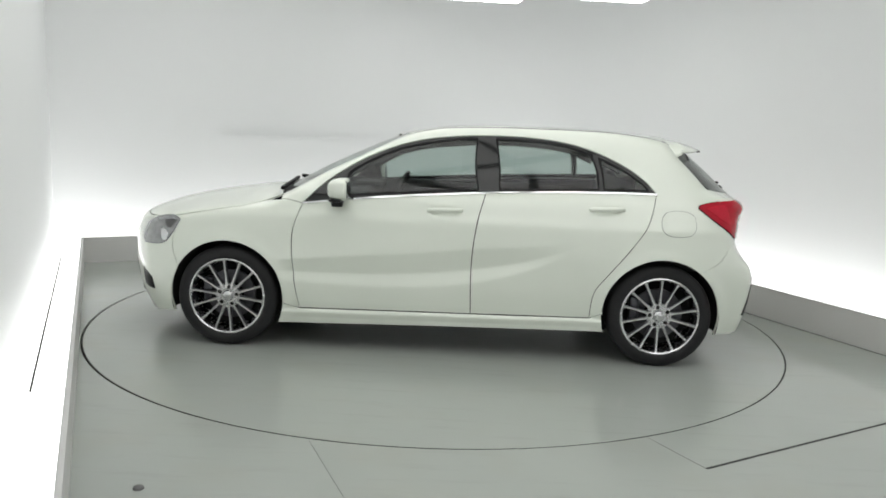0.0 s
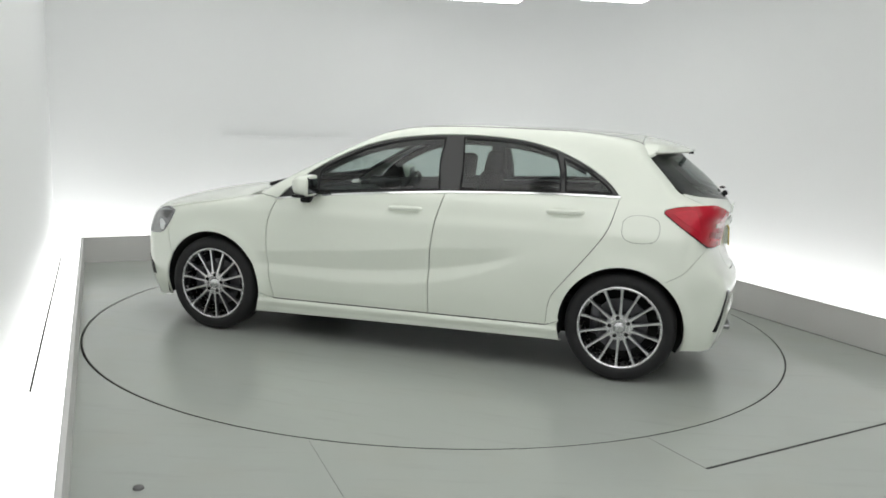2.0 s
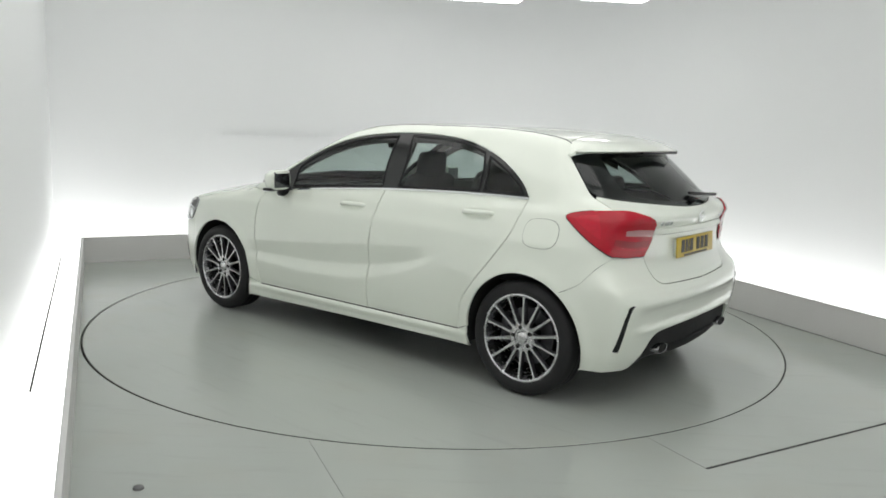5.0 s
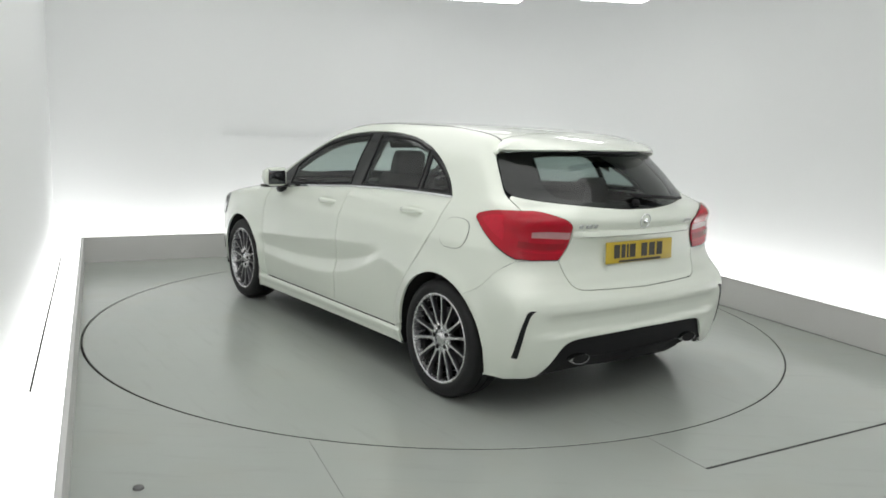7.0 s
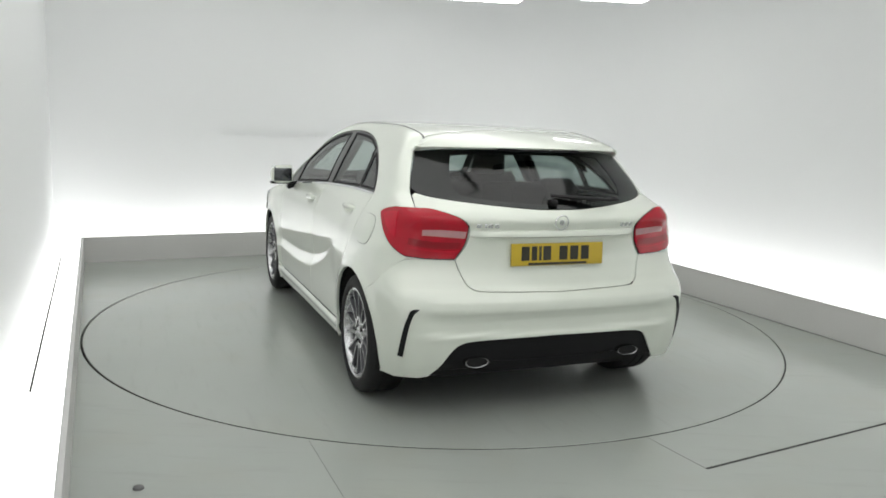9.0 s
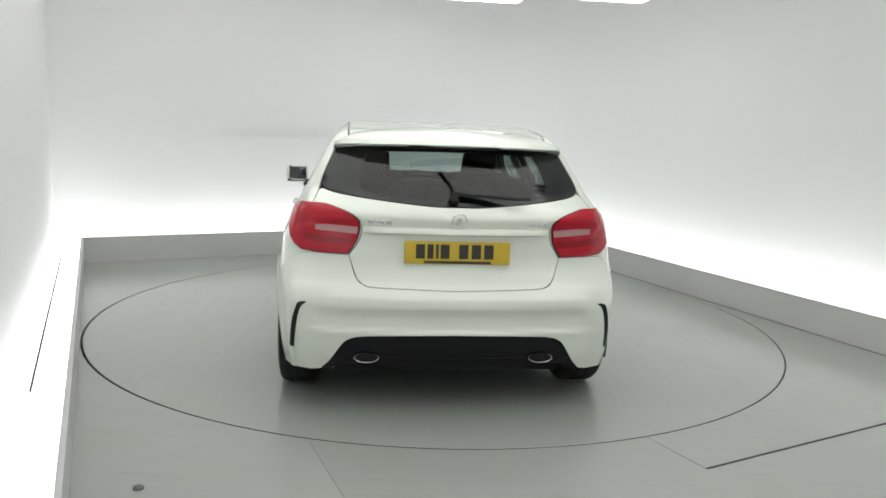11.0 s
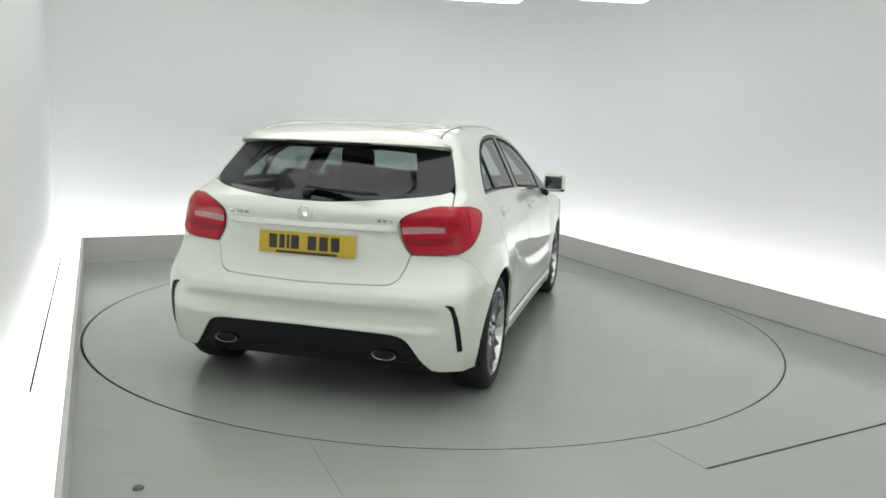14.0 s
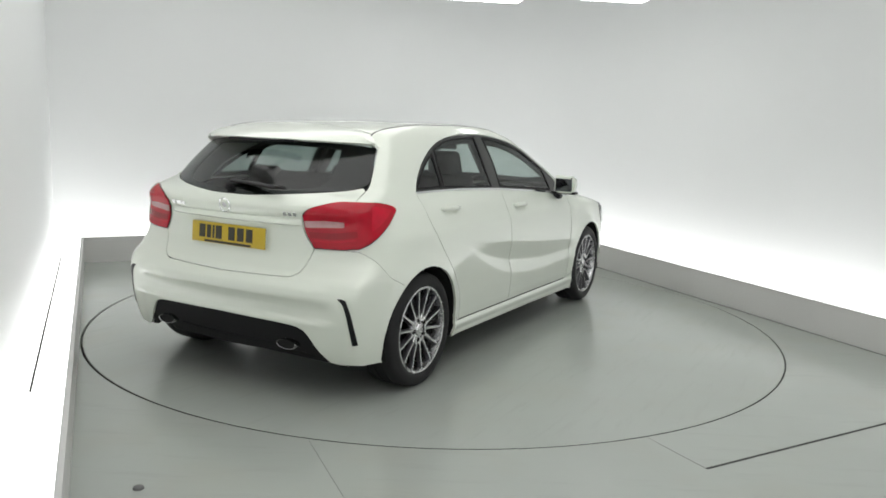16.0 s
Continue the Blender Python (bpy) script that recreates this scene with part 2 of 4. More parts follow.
def trough_light(a, b, bands):
    """A length of flat light in the trough behind the plinth: a tray under glowing diffusers, with dark joints between them."""
    d = b - a
    body = new("trough_light")
    body.matrix_basis = Matrix.Translation((*((a + b) / 2), 0)) @ pose(0, 0, 0, 0, 0, math.degrees(math.atan2(d.y, d.x)))
    tagged(body, "flat white diffuser light lying in the trough behind the plinth", "trough light", "trough lights")
    low, high = bands[0][0], bands[-1][1]
    bm = bmesh.new()
    block(bm, (d.length - .006, high - low, .12), (0, (low + high) / 2, .06), bevel=.004, segments=1)
    part("tray", bm, HOUSING, body)
    for y0, y1 in bands:
        bm = bmesh.new()
        block(bm, (d.length - .012, y1 - y0, .02), (0, (y0 + y1) / 2, .131), bevel=.004, segments=1)
        part("diffuser", bm, TROUGH, body, "glowing white diffuser")
    for (_, y0), (y1, _) in zip(bands, bands[1:]):
        bm = bmesh.new()
        block(bm, (d.length - .012, y1 - y0 - .001, .026), (0, (y0 + y1) / 2, .1335), bevel=.001, segments=1)
        part("joint_strip", bm, GAP, body, "thin dark joint strip")


mid = inside_line(.24)
for where, i, j in SIDES:
    a, b = mid[i], mid[j]
    if where == "west":
        # lengths joined at fixed places along the narrow west trough
        start = inside_line(.14)[0]
        stops = [-.31, .61, 4.29, 7.97, 9.2]
        for v0, v1 in zip(stops, stops[1:]):
            trough_light(start + ALONG * v1, start + ALONG * v0, ((-.115, .035), (.046, .118)) if v0 > 0 and v1 < 5 else ((-.115, .118),))
        continue
    way = (b - a).normalized() * (.21 if where == "east" else -.21)
    a, b = a - way, b + way
    n = max(1, round((b - a).length / 2.0))
    for k in range(n):
        trough_light(a + (b - a) * (k / n), a + (b - a) * ((k + 1) / n), ((-.214, -.010), (.004, .212)))


def ceiling_light(x, y, w, d, turn):
    body = new("ceiling_light")
    body.matrix_basis = pose(x, y, CEIL, 0, 0, turn)
    tagged(body, "flat rectangular white softlight under the ceiling", "ceiling light", "ceiling lights")
    bm = bmesh.new()
    block(bm, (w, d, .06), (0, 0, -.032), bevel=.01)
    part("housing", bm, HOUSING, body)
    bm = bmesh.new()
    block(bm, (w - .06, d - .06, .012), (0, 0, -.066), bevel=.003)
    part("diffuser", bm, CEILING_GLOW, body, "glowing white diffuser")


turn = math.degrees(math.atan2(ACROSS.y, ACROSS.x))
for u in (-1.55, .42):
    for v in (-1.1, 1.2, 3.5, 5.6):
        q = ACROSS * u + ALONG * v
        ceiling_light(q.x, q.y, 1.94, 2.2, turn)


def hanging_light(x, y, z, w):
    """A small lamp box on a stem near the far corner."""
    body = new("hanging_light")
    body.matrix_basis = pose(x, y, z, 0, 0, 8)
    tagged(body, "white lamp box hanging from the ceiling on a stem", "hanging light", "hanging lights")
    bm = bmesh.new()
    block(bm, (w, .30, .10), (0, 0, .062), bevel=.02)
    part("housing", bm, HOUSING, body)
    bm = bmesh.new()
    block(bm, (w - .04, .26, .012), (0, 0, .006), bevel=.003, segments=1)
    part("diffuser", bm, LAMP_GLOW, body, "glowing white diffuser")
    bm = bmesh.new()
    block(bm, (.03, .03, CEIL - z - .1), (0, 0, .1 + (CEIL - z - .1) / 2), bevel=.006)
    part("stem", bm, HOUSING, body)


hanging_light(.357, 2.755, 2.754, .88)
hanging_light(1.49, 1.40, 2.588, .60)

# a slim horizontal ledge added to the back wall to shade a line above it
a, b = Vector((-2.36, 2.66)), Vector((.60, 4.24))
n = Vector((BACKWAY.y, -BACKWAY.x))
shade_ledge = prism("wall_batten", [a, b, b + n * .028, a + n * .028], 1.225, 1.24, WALL)
tagged(shade_ledge, "slim white batten along the back wall", "trim", kind="structure")

# ---- the car ----
def curve_fn(points):
    """Smooth monotone curve through (a, b) pairs."""
    a = np.array([p[0] for p in points], float)
    b = np.array([p[1] for p in points], float)
    if a[0] > a[-1]:
        a, b = a[::-1], b[::-1]
    d = np.diff(b) / np.diff(a)
    m = np.zeros(len(a))
    m[0], m[-1] = d[0], d[-1]
    for i in range(1, len(a) - 1):
        m[i] = 0 if d[i - 1] * d[i] <= 0 else 2 * d[i - 1] * d[i] / (d[i - 1] + d[i])

    def value(v):
        v = np.clip(np.asarray(v, float), a[0], a[-1])
        i = np.clip(np.searchsorted(a, v) - 1, 0, len(a) - 2)
        h = a[i + 1] - a[i]
        t = (v - a[i]) / h
        return ((2 * t ** 3 - 3 * t ** 2 + 1) * b[i] + (t ** 3 - 2 * t ** 2 + t) * h * m[i]
                + (3 * t ** 2 - 2 * t ** 3) * b[i + 1] + (t ** 3 - t ** 2) * h * m[i + 1])
    return value


# the car body as one smooth solid: x forward, y left, z up, the origin on the ground between the axles
PLAN = curve_fn([(-2.05, .76), (-1.85, .818), (-1.6, .872), (-1.35, .888), (-.9, .884), (0, .880), (.9, .886), (1.35, .890), (1.6, .876), (1.85, .84), (2.1, .76), (2.3, .66)])
FLANK = curve_fn([(.12, -.06), (.22, -.03), (.32, -.008), (.45, 0), (.62, -.002), (.78, -.010), (.83, -.015), (.90, -.038), (.98, -.070), (1.04, -.105), (1.2, -.185), (1.32, -.251), (1.40, -.302), (1.45, -.342), (1.5, -.42)])
TOP = curve_fn([(-2.1, 1.36), (-1.7, 1.385), (-1.35, 1.418), (-.9, 1.443), (-.4, 1.449), (0, 1.434), (.22, 1.402), (.45, 1.325), (.75, 1.19), (1.0, 1.06), (1.12, 1.0), (1.3, .975), (1.6, .93), (1.9, .865), (2.1, .79), (2.3, .66)])
CROWN = curve_fn([(-2, .12), (-1.4, .115), (-1.2, .07), (-.9, .034), (-.2, .034), (.2, .075), (.6, .15), (.95, .15), (1.2, .12), (2.3, .14)])
TAIL = curve_fn([(.1, -1.86), (.2, -1.92), (.3, -1.965), (.40, -1.986), (.428, -1.993), (.455, -1.980), (.50, -1.981), (.53, -1.990), (.56, -2.004), (.59, -2.002), (.63, -1.978), (.68, -1.945), (.80, -1.915), (.93, -1.925), (.985, -1.945), (1.02, -1.925), (1.07, -1.875), (1.15, -1.795), (1.3, -1.615), (1.36, -1.55), (1.5, -1.4)])
TAIL_PLAIN = curve_fn([(.1, -1.86), (.2, -1.915), (.3, -1.952), (.45, -1.982), (.56, -1.990), (.63, -1.975), (.68, -1.945), (.80, -1.915), (.93, -1.925), (.985, -1.945), (1.02, -1.925), (1.07, -1.875), (1.15, -1.795), (1.3, -1.615), (1.36, -1.55), (1.5, -1.4)])
NOSE = curve_fn([(.1, 2.06), (.2, 2.13), (.35, 2.19), (.5, 2.21), (.62, 2.205), (.75, 2.16), (.9, 2.04)])
LINE_HIGH = curve_fn([(-1.0, .775), (-.8, .752), (-.56, .716), (-.16, .682), (.27, .633), (.95, .575)])
LINE_LOW = curve_fn([(-1.0, .77), (-.82, .70), (-.637, .612), (-.41, .528), (-.17, .470), (.08, .440), (.44, .424), (.95, .440)])


SILL_LINE = curve_fn([(-1.1, .290), (-.92, .288), (-.186, .276), (.889, .262), (1.1, .26)])


def step(v, w):
    return .5 + .5 * np.tanh(v / w)


def scoop(x, z):
    """The hollow between the two lines pressed into the doors: a face leaning down, then a ledge."""
    high, low = LINE_HIGH(x), LINE_LOW(x)
    u = np.clip((high - z) / (high - low), -.5, 1.5)
    soft = lambda v: .5 * (v + np.sqrt(v * v + .0011))
    shape = soft(u) / .62 - soft(u - .62) * (1 / .62 + 1 / .38) + soft(u - 1) / .38
    return -.118 * (high - low) * shape * step(x + .66, .12) * step(1.02 - x, .05)


def half_width(x, z):
    doors = step(x + 1.02, .10) * step(1.0 - x, .10)
    flare = .012 * (np.exp(-((np.hypot(x - 1.35, z - .316) - .36) / .05) ** 2) + np.exp(-((np.hypot(x + 1.35, z - .316) - .36) / .05) ** 2))
    ledge = SILL_LINE(x) - .010
    skirt = (.022 * step(ledge - z, .008) - .003 * np.exp(-((z - ledge + .044) / .014) ** 2)) * doors
    cups = -.013 * (np.exp(-((x + .005) / .075) ** 4 - ((z - .905) / .020) ** 2) + np.exp(-((x + .995) / .075) ** 4 - ((z - .948) / .020) ** 2))
    haunch = .012 * step(-.85 - x + .5 * (z - .6), .10) * np.exp(-((z - .62) / .16) ** 2)
    return PLAN(x) + FLANK(z) - .010 * doors * step(.93 - z, .05) + scoop(x, z) + flare + skirt + cups + haunch


def solid(p):
    x, y, z = p[..., 0], np.abs(p[..., 1]), p[..., 2]
    c = np.stack([y - half_width(x, z), z - TOP(x) + CROWN(x) * y * y,
                  TAIL(z) + (TAIL_PLAIN(z) - TAIL(z)) * step(y - .66, .05) + (.12 + .08 * step(z - .70, .05) + .30 * step(z - 1.06, .03)) * y * y - x, x - NOSE(z) + .48 * y * y])
    k = .020 + .03 * step(-1.3 - x, .1) * step(1.05 - z, .1) * step(z - .66, .05)
    big = c.max(0)
    return big + k * np.log(np.exp((c - big) / k).sum(0))


AXIS_Z, WRAP = .62, .8


def from_axis(s, e):
    """Foot on the axis and direction outwards for the wrap coordinates s (along and round the car) and e (elevation)."""
    s, e = np.asarray(s, float), np.asarray(e, float)
    foot = np.stack([np.clip(s, -1, 1), 0 * s, 0 * s + AXIS_Z], -1)
    turn = (np.abs(s) - np.clip(np.abs(s), 0, 1)) / WRAP
    way = np.stack([np.sign(s) * np.sin(turn) * np.cos(e), np.cos(turn) * np.cos(e), np.sin(e)], -1)
    return foot, way


def to_wrap(p):
    x, y, z = p[..., 0], p[..., 1], p[..., 2]
    out = np.abs(x) - np.clip(np.abs(x), 0, 1)
    turn = np.arctan2(out, y)
    s = np.clip(x, -1, 1) + np.sign(x) * turn * WRAP * (out > 0)
    return s, np.arctan2(z - AXIS_Z, np.hypot(out, y))


def meet(start, way, near, far):
    """Where the ray leaves the solid."""
    a, b = np.full(start.shape[:-1], float(near)), np.full(start.shape[:-1], float(far))
    for _ in range(32):
        m = (a + b) / 2
        out = solid(start + way * m[..., None]) > 0
        a, b = np.where(out, a, m), np.where(out, m, b)
    return start + way * ((a + b) / 2)[..., None]


def slope(p):
    h = .004
    g = np.stack([solid(p + v) - solid(p - v) for v in np.eye(3) * h], -1)
    return g / np.linalg.norm(g, axis=-1, keepdims=True)
from mathutils.geometry import delaunay_2d_cdt

car = new("hatchback_car")
tagged(car, "white five-door hatchback with dark glass on a turntable", "car")


def smooth_run(points, gap=.02):
    """A smooth line through points of one run, at even steps."""
    p = np.array(points, float)
    if len(p) > 2:
        q = np.vstack([2 * p[0] - p[1], p, 2 * p[-1] - p[-2]])
        out = []
        for i in range(1, len(q) - 2):
            for t in np.linspace(0, 1, 12, endpoint=False):
                a, b, c, d = q[i - 1:i + 3]
                out.append(.5 * (2 * b + (c - a) * t + (2 * a - 5 * b + 4 * c - d) * t * t + (3 * b - a - 3 * c + d) * t ** 3))
        p = np.array(out + [q[-2]])
    along = np.concatenate([[0], np.cumsum(np.linalg.norm(np.diff(p, axis=0), axis=1))])
    n = max(2, int(along[-1] / gap) + 1)
    at = np.linspace(0, along[-1], n)
    return np.stack([np.interp(at, along, p[:, k]) for k in range(p.shape[1])], -1)


def onto(view, pts):
    """Points of a side (x, z), rear (y, z), front (y, z) or top (x, y) view, put on the body."""
    p = np.array(pts, float)
    z0 = np.zeros(len(p))
    if view == "side":
        return meet(np.stack([p[:, 0], z0, p[:, 1]], -1), np.array([0, 1., 0]), 0, 1.2)
    if view == "rear":
        return meet(np.stack([z0 - 1.0, p[:, 0], p[:, 1]], -1), np.array([-1., 0, 0]), 0, 1.4)
    if view == "front":
        return meet(np.stack([z0 + 1.0, p[:, 0], p[:, 1]], -1), np.array([1., 0, 0]), 0, 1.6)
    return meet(np.stack([p[:, 0], p[:, 1], z0 + .6], -1), np.array([0, 0, 1.]), 0, 1.2)


def rim(*runs, gap=.02):
    """A closed line on the body from runs of (view, points...)."""
    out = [onto(v, smooth_run(pts, gap)) for v, pts in runs]
    return np.vstack(out)


def both_sides(*runs, gap=.02):
    """A closed line that starts and ends on the middle plane, with its mirror image added."""
    half = rim(*runs, gap=gap)
    back = half[::-1] * np.array([1, -1, 1])
    return np.vstack([half, back])


def flat(p, space):
    if space == "top":
        return p[:, :2]
    s, e = to_wrap(p)
    return np.stack([s, e * .8], -1)


def lifted(q, space):
    if space == "top":
        return meet(np.stack([q[:, 0], q[:, 1], 0 * q[:, 0] + .6], -1), np.array([0, 0, 1.]), 0, 1.2)
    foot, way = from_axis(q[:, 0], q[:, 1] / .8)
    return meet(foot, way, 0, 1.9)


def cleaned(q, tol=.004):
    keep = [0]
    for i in range(1, len(q)):
        if np.linalg.norm(q[i] - q[keep[-1]]) > tol:
            keep.append(i)
    if np.linalg.norm(q[keep[-1]] - q[keep[0]]) < tol:
        keep.pop()
    return q[keep]


def shrunk(q, d):
    """The outline moved inwards by d."""
    area = .5 * np.sum(q[:, 0] * np.roll(q[:, 1], -1) - np.roll(q[:, 0], -1) * q[:, 1])
    t = np.roll(q, -1, 0) - np.roll(q, 1, 0)
    t /= np.linalg.norm(t, axis=1, keepdims=True) + 1e-9
    n = np.stack([-t[:, 1], t[:, 0]], -1) * (1 if area > 0 else -1)
    return q + n * d


def within(pts, poly):
    x, y = pts[:, 0][:, None], pts[:, 1][:, None]
    a, b = poly, np.roll(poly, -1, 0)
    hit = (a[:, 1] > y) != (b[:, 1] > y)
    xs = (b[:, 0] - a[:, 0]) * (y - a[:, 1]) / (b[:, 1] - a[:, 1] + 1e-12) + a[:, 0]
    return (hit & (x < xs)).sum(1) % 2 == 1


def panel(name, mat, edge, holes=(), space="wrap", pitch=.022, lift=0.0, depth=.014, inset=.0025, sides=(1,), parent=None, label=""):
    """A sheet of the body inside an outline, with its edges turned in. Made on the left and mirrored for the other side."""
    outs = [shrunk(cleaned(flat(edge, space)), inset)] + [shrunk(cleaned(flat(h, space)), -inset) for h in holes]
    pts, segs = [], []
    for o in outs:
        k = len(pts)
        pts += list(o)
        segs += [(k + i, k + (i + 1) % len(o)) for i in range(len(o))]
    lo, hi = outs[0].min(0), outs[0].max(0)
    gx, gy = np.meshgrid(np.arange(lo[0], hi[0], pitch), np.arange(lo[1], hi[1], pitch * .87))
    gx = gx + (np.arange(gx.shape[0]) % 2)[:, None] * pitch / 2
    grid = np.stack([gx.ravel(), gy.ravel()], -1)
    ok = within(grid, outs[0])
    for h in outs[1:]:
        ok &= ~within(grid, h)
    grid = grid[ok]
    ring_pts = np.array(pts)
    near = np.full(len(grid), 9.0)
    for i in range(0, len(ring_pts), 60):
        near = np.minimum(near, np.linalg.norm(grid[:, None] - ring_pts[None, i:i + 60], axis=2).min(1))
    grid = grid[near > pitch * .5]
    res = delaunay_2d_cdt([Vector(p) for p in ring_pts] + [Vector(p) for p in grid], segs, [], 0, 1e-6)
    q = np.array([tuple(v) for v in res[0]])
    tri = np.array([f for f in res[2] if len(f) == 3])
    mid = q[tri].mean(1)
    ok = within(mid, outs[0])
    for h in outs[1:]:
        ok &= ~within(mid, h)
    tri = tri[ok]
    p = lifted(q, space)
    n = slope(p)
    p = p + n * lift
    cr = np.cross(p[tri[:, 1]] - p[tri[:, 0]], p[tri[:, 2]] - p[tri[:, 0]])
    flip = (cr * n[tri[:, 0]]).sum(1) < 0
    tri[flip] = tri[flip][:, ::-1]
    edges = {}
    for f in tri:
        for a, b in ((f[0], f[1]), (f[1], f[2]), (f[2], f[0])):
            if (b, a) in edges:
                del edges[(b, a)]
            else:
                edges[(a, b)] = 1
    verts, norms, faces = list(p), list(n), [tuple(f) for f in tri]
    top, low = {}, {}
    for a, b in edges:
        out = np.cross(p[b] - p[a], n[a])
        out = out / (np.linalg.norm(out) + 1e-9)
        for v in (a, b):
            if v not in top:
                top[v], low[v] = len(verts), len(verts) + 1
                verts += [p[v], p[v] - n[v] * depth]
                norms += [out * 0, out * 0]
            norms[top[v]] = norms[top[v]] + out
            norms[low[v]] = norms[low[v]] + out
        faces.append((top[b], top[a], low[a], low[b]))
    norms = [v / (np.linalg.norm(v) + 1e-9) for v in norms]
    made = []
    verts, norms = np.array(verts), np.array(norms)
    for side in sides:
        k = np.array([1, side, 1])
        fs = faces if side > 0 else [f[::-1] for f in faces]
        ob = mesh_part(name, verts * k, fs, mat, parent or car, label, norms * k)
        made.append(ob)
    return made


def arc(cx, cz, r, a0, a1, n=26):
    return [(cx + r * math.cos(radians(a)), cz + r * math.sin(radians(a))) for a in np.linspace(a0, a1, n)]


AXLE, HUB_Z, ARCH = 1.3495, .318, .356
# lines shared by neighbouring panels, in side view
BELT_F = [(.880, .926), (.60, .958), (.306, .988), (-.251, 1.030)]
BELT_R = [(-.251, 1.030), (-.736, 1.052), (-1.082, 1.060), (-1.297, 1.061)]
ROOFLINE = [(.880, .926), (.770, 1.040), (.660, 1.124), (.506, 1.216), (.333, 1.291), (.157, 1.339), (-.021, 1.364), (-.20, 1.377), (-.379, 1.380),
            (-.558, 1.372), (-.735, 1.351), (-.91, 1.306), (-1.084, 1.230), (-1.221, 1.141), (-1.297, 1.061)]
DOOR_F = [(.880, .926), (.931, .781), (.941, .639), (.922, .428), (.889, .263)]
DOOR_M = [(-.251, 1.030), (-.203, .829), (-.180, .582), (-.186, .276)]
DOOR_R = [(-1.297, 1.061), (-1.246, .879), (-1.154, .737), (-1.013, .557), (-.940, .447), (-.920, .288)]
SILL = [(.889, .263), (-.186, .276), (-.920, .288)]

rev = lambda a: a[::-1]
panel("front_door", PAINT, rim(("side", BELT_F), ("side", DOOR_M), ("side", rev(SILL[:2])), ("side", rev(DOOR_F))), pitch=.013, inset=.003, sides=(1, -1))
panel("rear_door", PAINT, rim(("side", BELT_R), ("side", DOOR_R), ("side", rev(SILL[1:])), ("side", rev(DOOR_M))), pitch=.013, inset=.003, sides=(1, -1))
panel("side_skirt", PAINT, rim(("side", SILL), ("side", [(-.920, .288), (-1.0, .325)]), ("side", arc(-AXLE, HUB_Z, ARCH, 2, -18, 6)),
      ("side", [(-1.02, .206), (0, .186), (1.02, .163)]), ("side", arc(AXLE, HUB_Z, ARCH, 208, 184, 6)), ("side", [(.995, .295), (.889, .263)])), pitch=.007, lift=.004, sides=(1, -1))
BONNET_SIDE = [(1.13, .925), (1.25, .893), (1.42, .864), (1.66, .817)]
panel("front_wing", PAINT, rim(("side", [(.880, .926), (.985, .945)]), ("side", [(.985, .945), (1.13, .925)]), ("side", BONNET_SIDE), ("side", [(1.66, .817), (1.70, .64), (1.66, .50)]),
      ("side", arc(AXLE, HUB_Z, ARCH, 31, 176)), ("side", [(.994, .295), (.889, .263)]), ("side", rev(DOOR_F))), pitch=.016, inset=.002, sides=(1, -1))
ROOF_Y = .535
SCREEN_SIDE = [(.23, .535), (.45, .60), (.70, .66), (.93, .715), (1.02, .735)]
panel("side_frame", PAINT, rim(("side", ROOFLINE), ("side", DOOR_R), ("side", [(-.920, .288), (-1.0, .325)]), ("side", arc(-AXLE, HUB_Z, ARCH, 4, 128)),
      ("side", [(-1.585, .61), (-1.68, .665), (-1.74, .74), (-1.79, .792)]), ("rear", [(.66, .795), (.527, .792)]), ("rear", [(.527, .792), (.479, .867), (.467, .94), (.51, .992), (.63, 1.03), (.705, 1.035)]),
      ("rear", [(.685, 1.085), (.674, 1.128), (.648, 1.20), (.606, 1.296)]), ("top", [(-1.43, .585), (-1.39, ROOF_Y)]), ("top", [(-1.39, ROOF_Y), (.23, ROOF_Y)]),
      ("top", SCREEN_SIDE), ("side", [(1.02, .945), (.985, .945), (.880, .926)])), pitch=.018, inset=.0009, sides=(1, -1))
panel("roof", PAINT, both_sides(("top", [(-1.39, 0), (-1.39, ROOF_Y)]), ("top", [(-1.39, ROOF_Y), (.23, ROOF_Y)]), ("top", [(.23, ROOF_Y), (.29, .35), (.315, .15), (.32, 0)])), space="top", pitch=.03, depth=.012, inset=.005)
panel("windscreen", SCREEN_GLASS, both_sides(("top", [(.32, 0), (.315, .15), (.29, .35), (.23, .535)]), ("top", SCREEN_SIDE[:4]), ("top", [(.93, .715), (1.03, .5), (1.08, .25), (1.09, 0)])),
      space="top", pitch=.03, depth=.005, lift=-.006, label="clear curved windscreen")
SCREEN = both_sides(("top", [(.32, 0), (.315, .15), (.29, .35), (.23, .535)]), ("top", SCREEN_SIDE[:4]), ("top", [(.93, .715), (1.03, .5), (1.08, .25), (1.09, 0)]))
SCREEN_IN = both_sides(("top", [(.40, 0), (.395, .15), (.37, .33), (.325, .475)]), ("top", [(.325, .475), (.47, .54), (.68, .595), (.86, .64)]), ("top", [(.86, .64), (.96, .45), (1.0, .25), (1.01, 0)]))
panel("windscreen_border", BLACK, SCREEN, holes=[SCREEN_IN], space="top", pitch=.03, depth=.006, lift=-.013)
panel("cowl", MATT, both_sides(("top", [(1.09, 0), (1.08, .25), (1.03, .5), (.93, .715)]), ("top", [(.93, .715), (1.0, .725)]), ("top", [(1.0, .725), (1.06, .60), (1.125, .35), (1.145, 0)])), space="top", pitch=.03, lift=-.012)
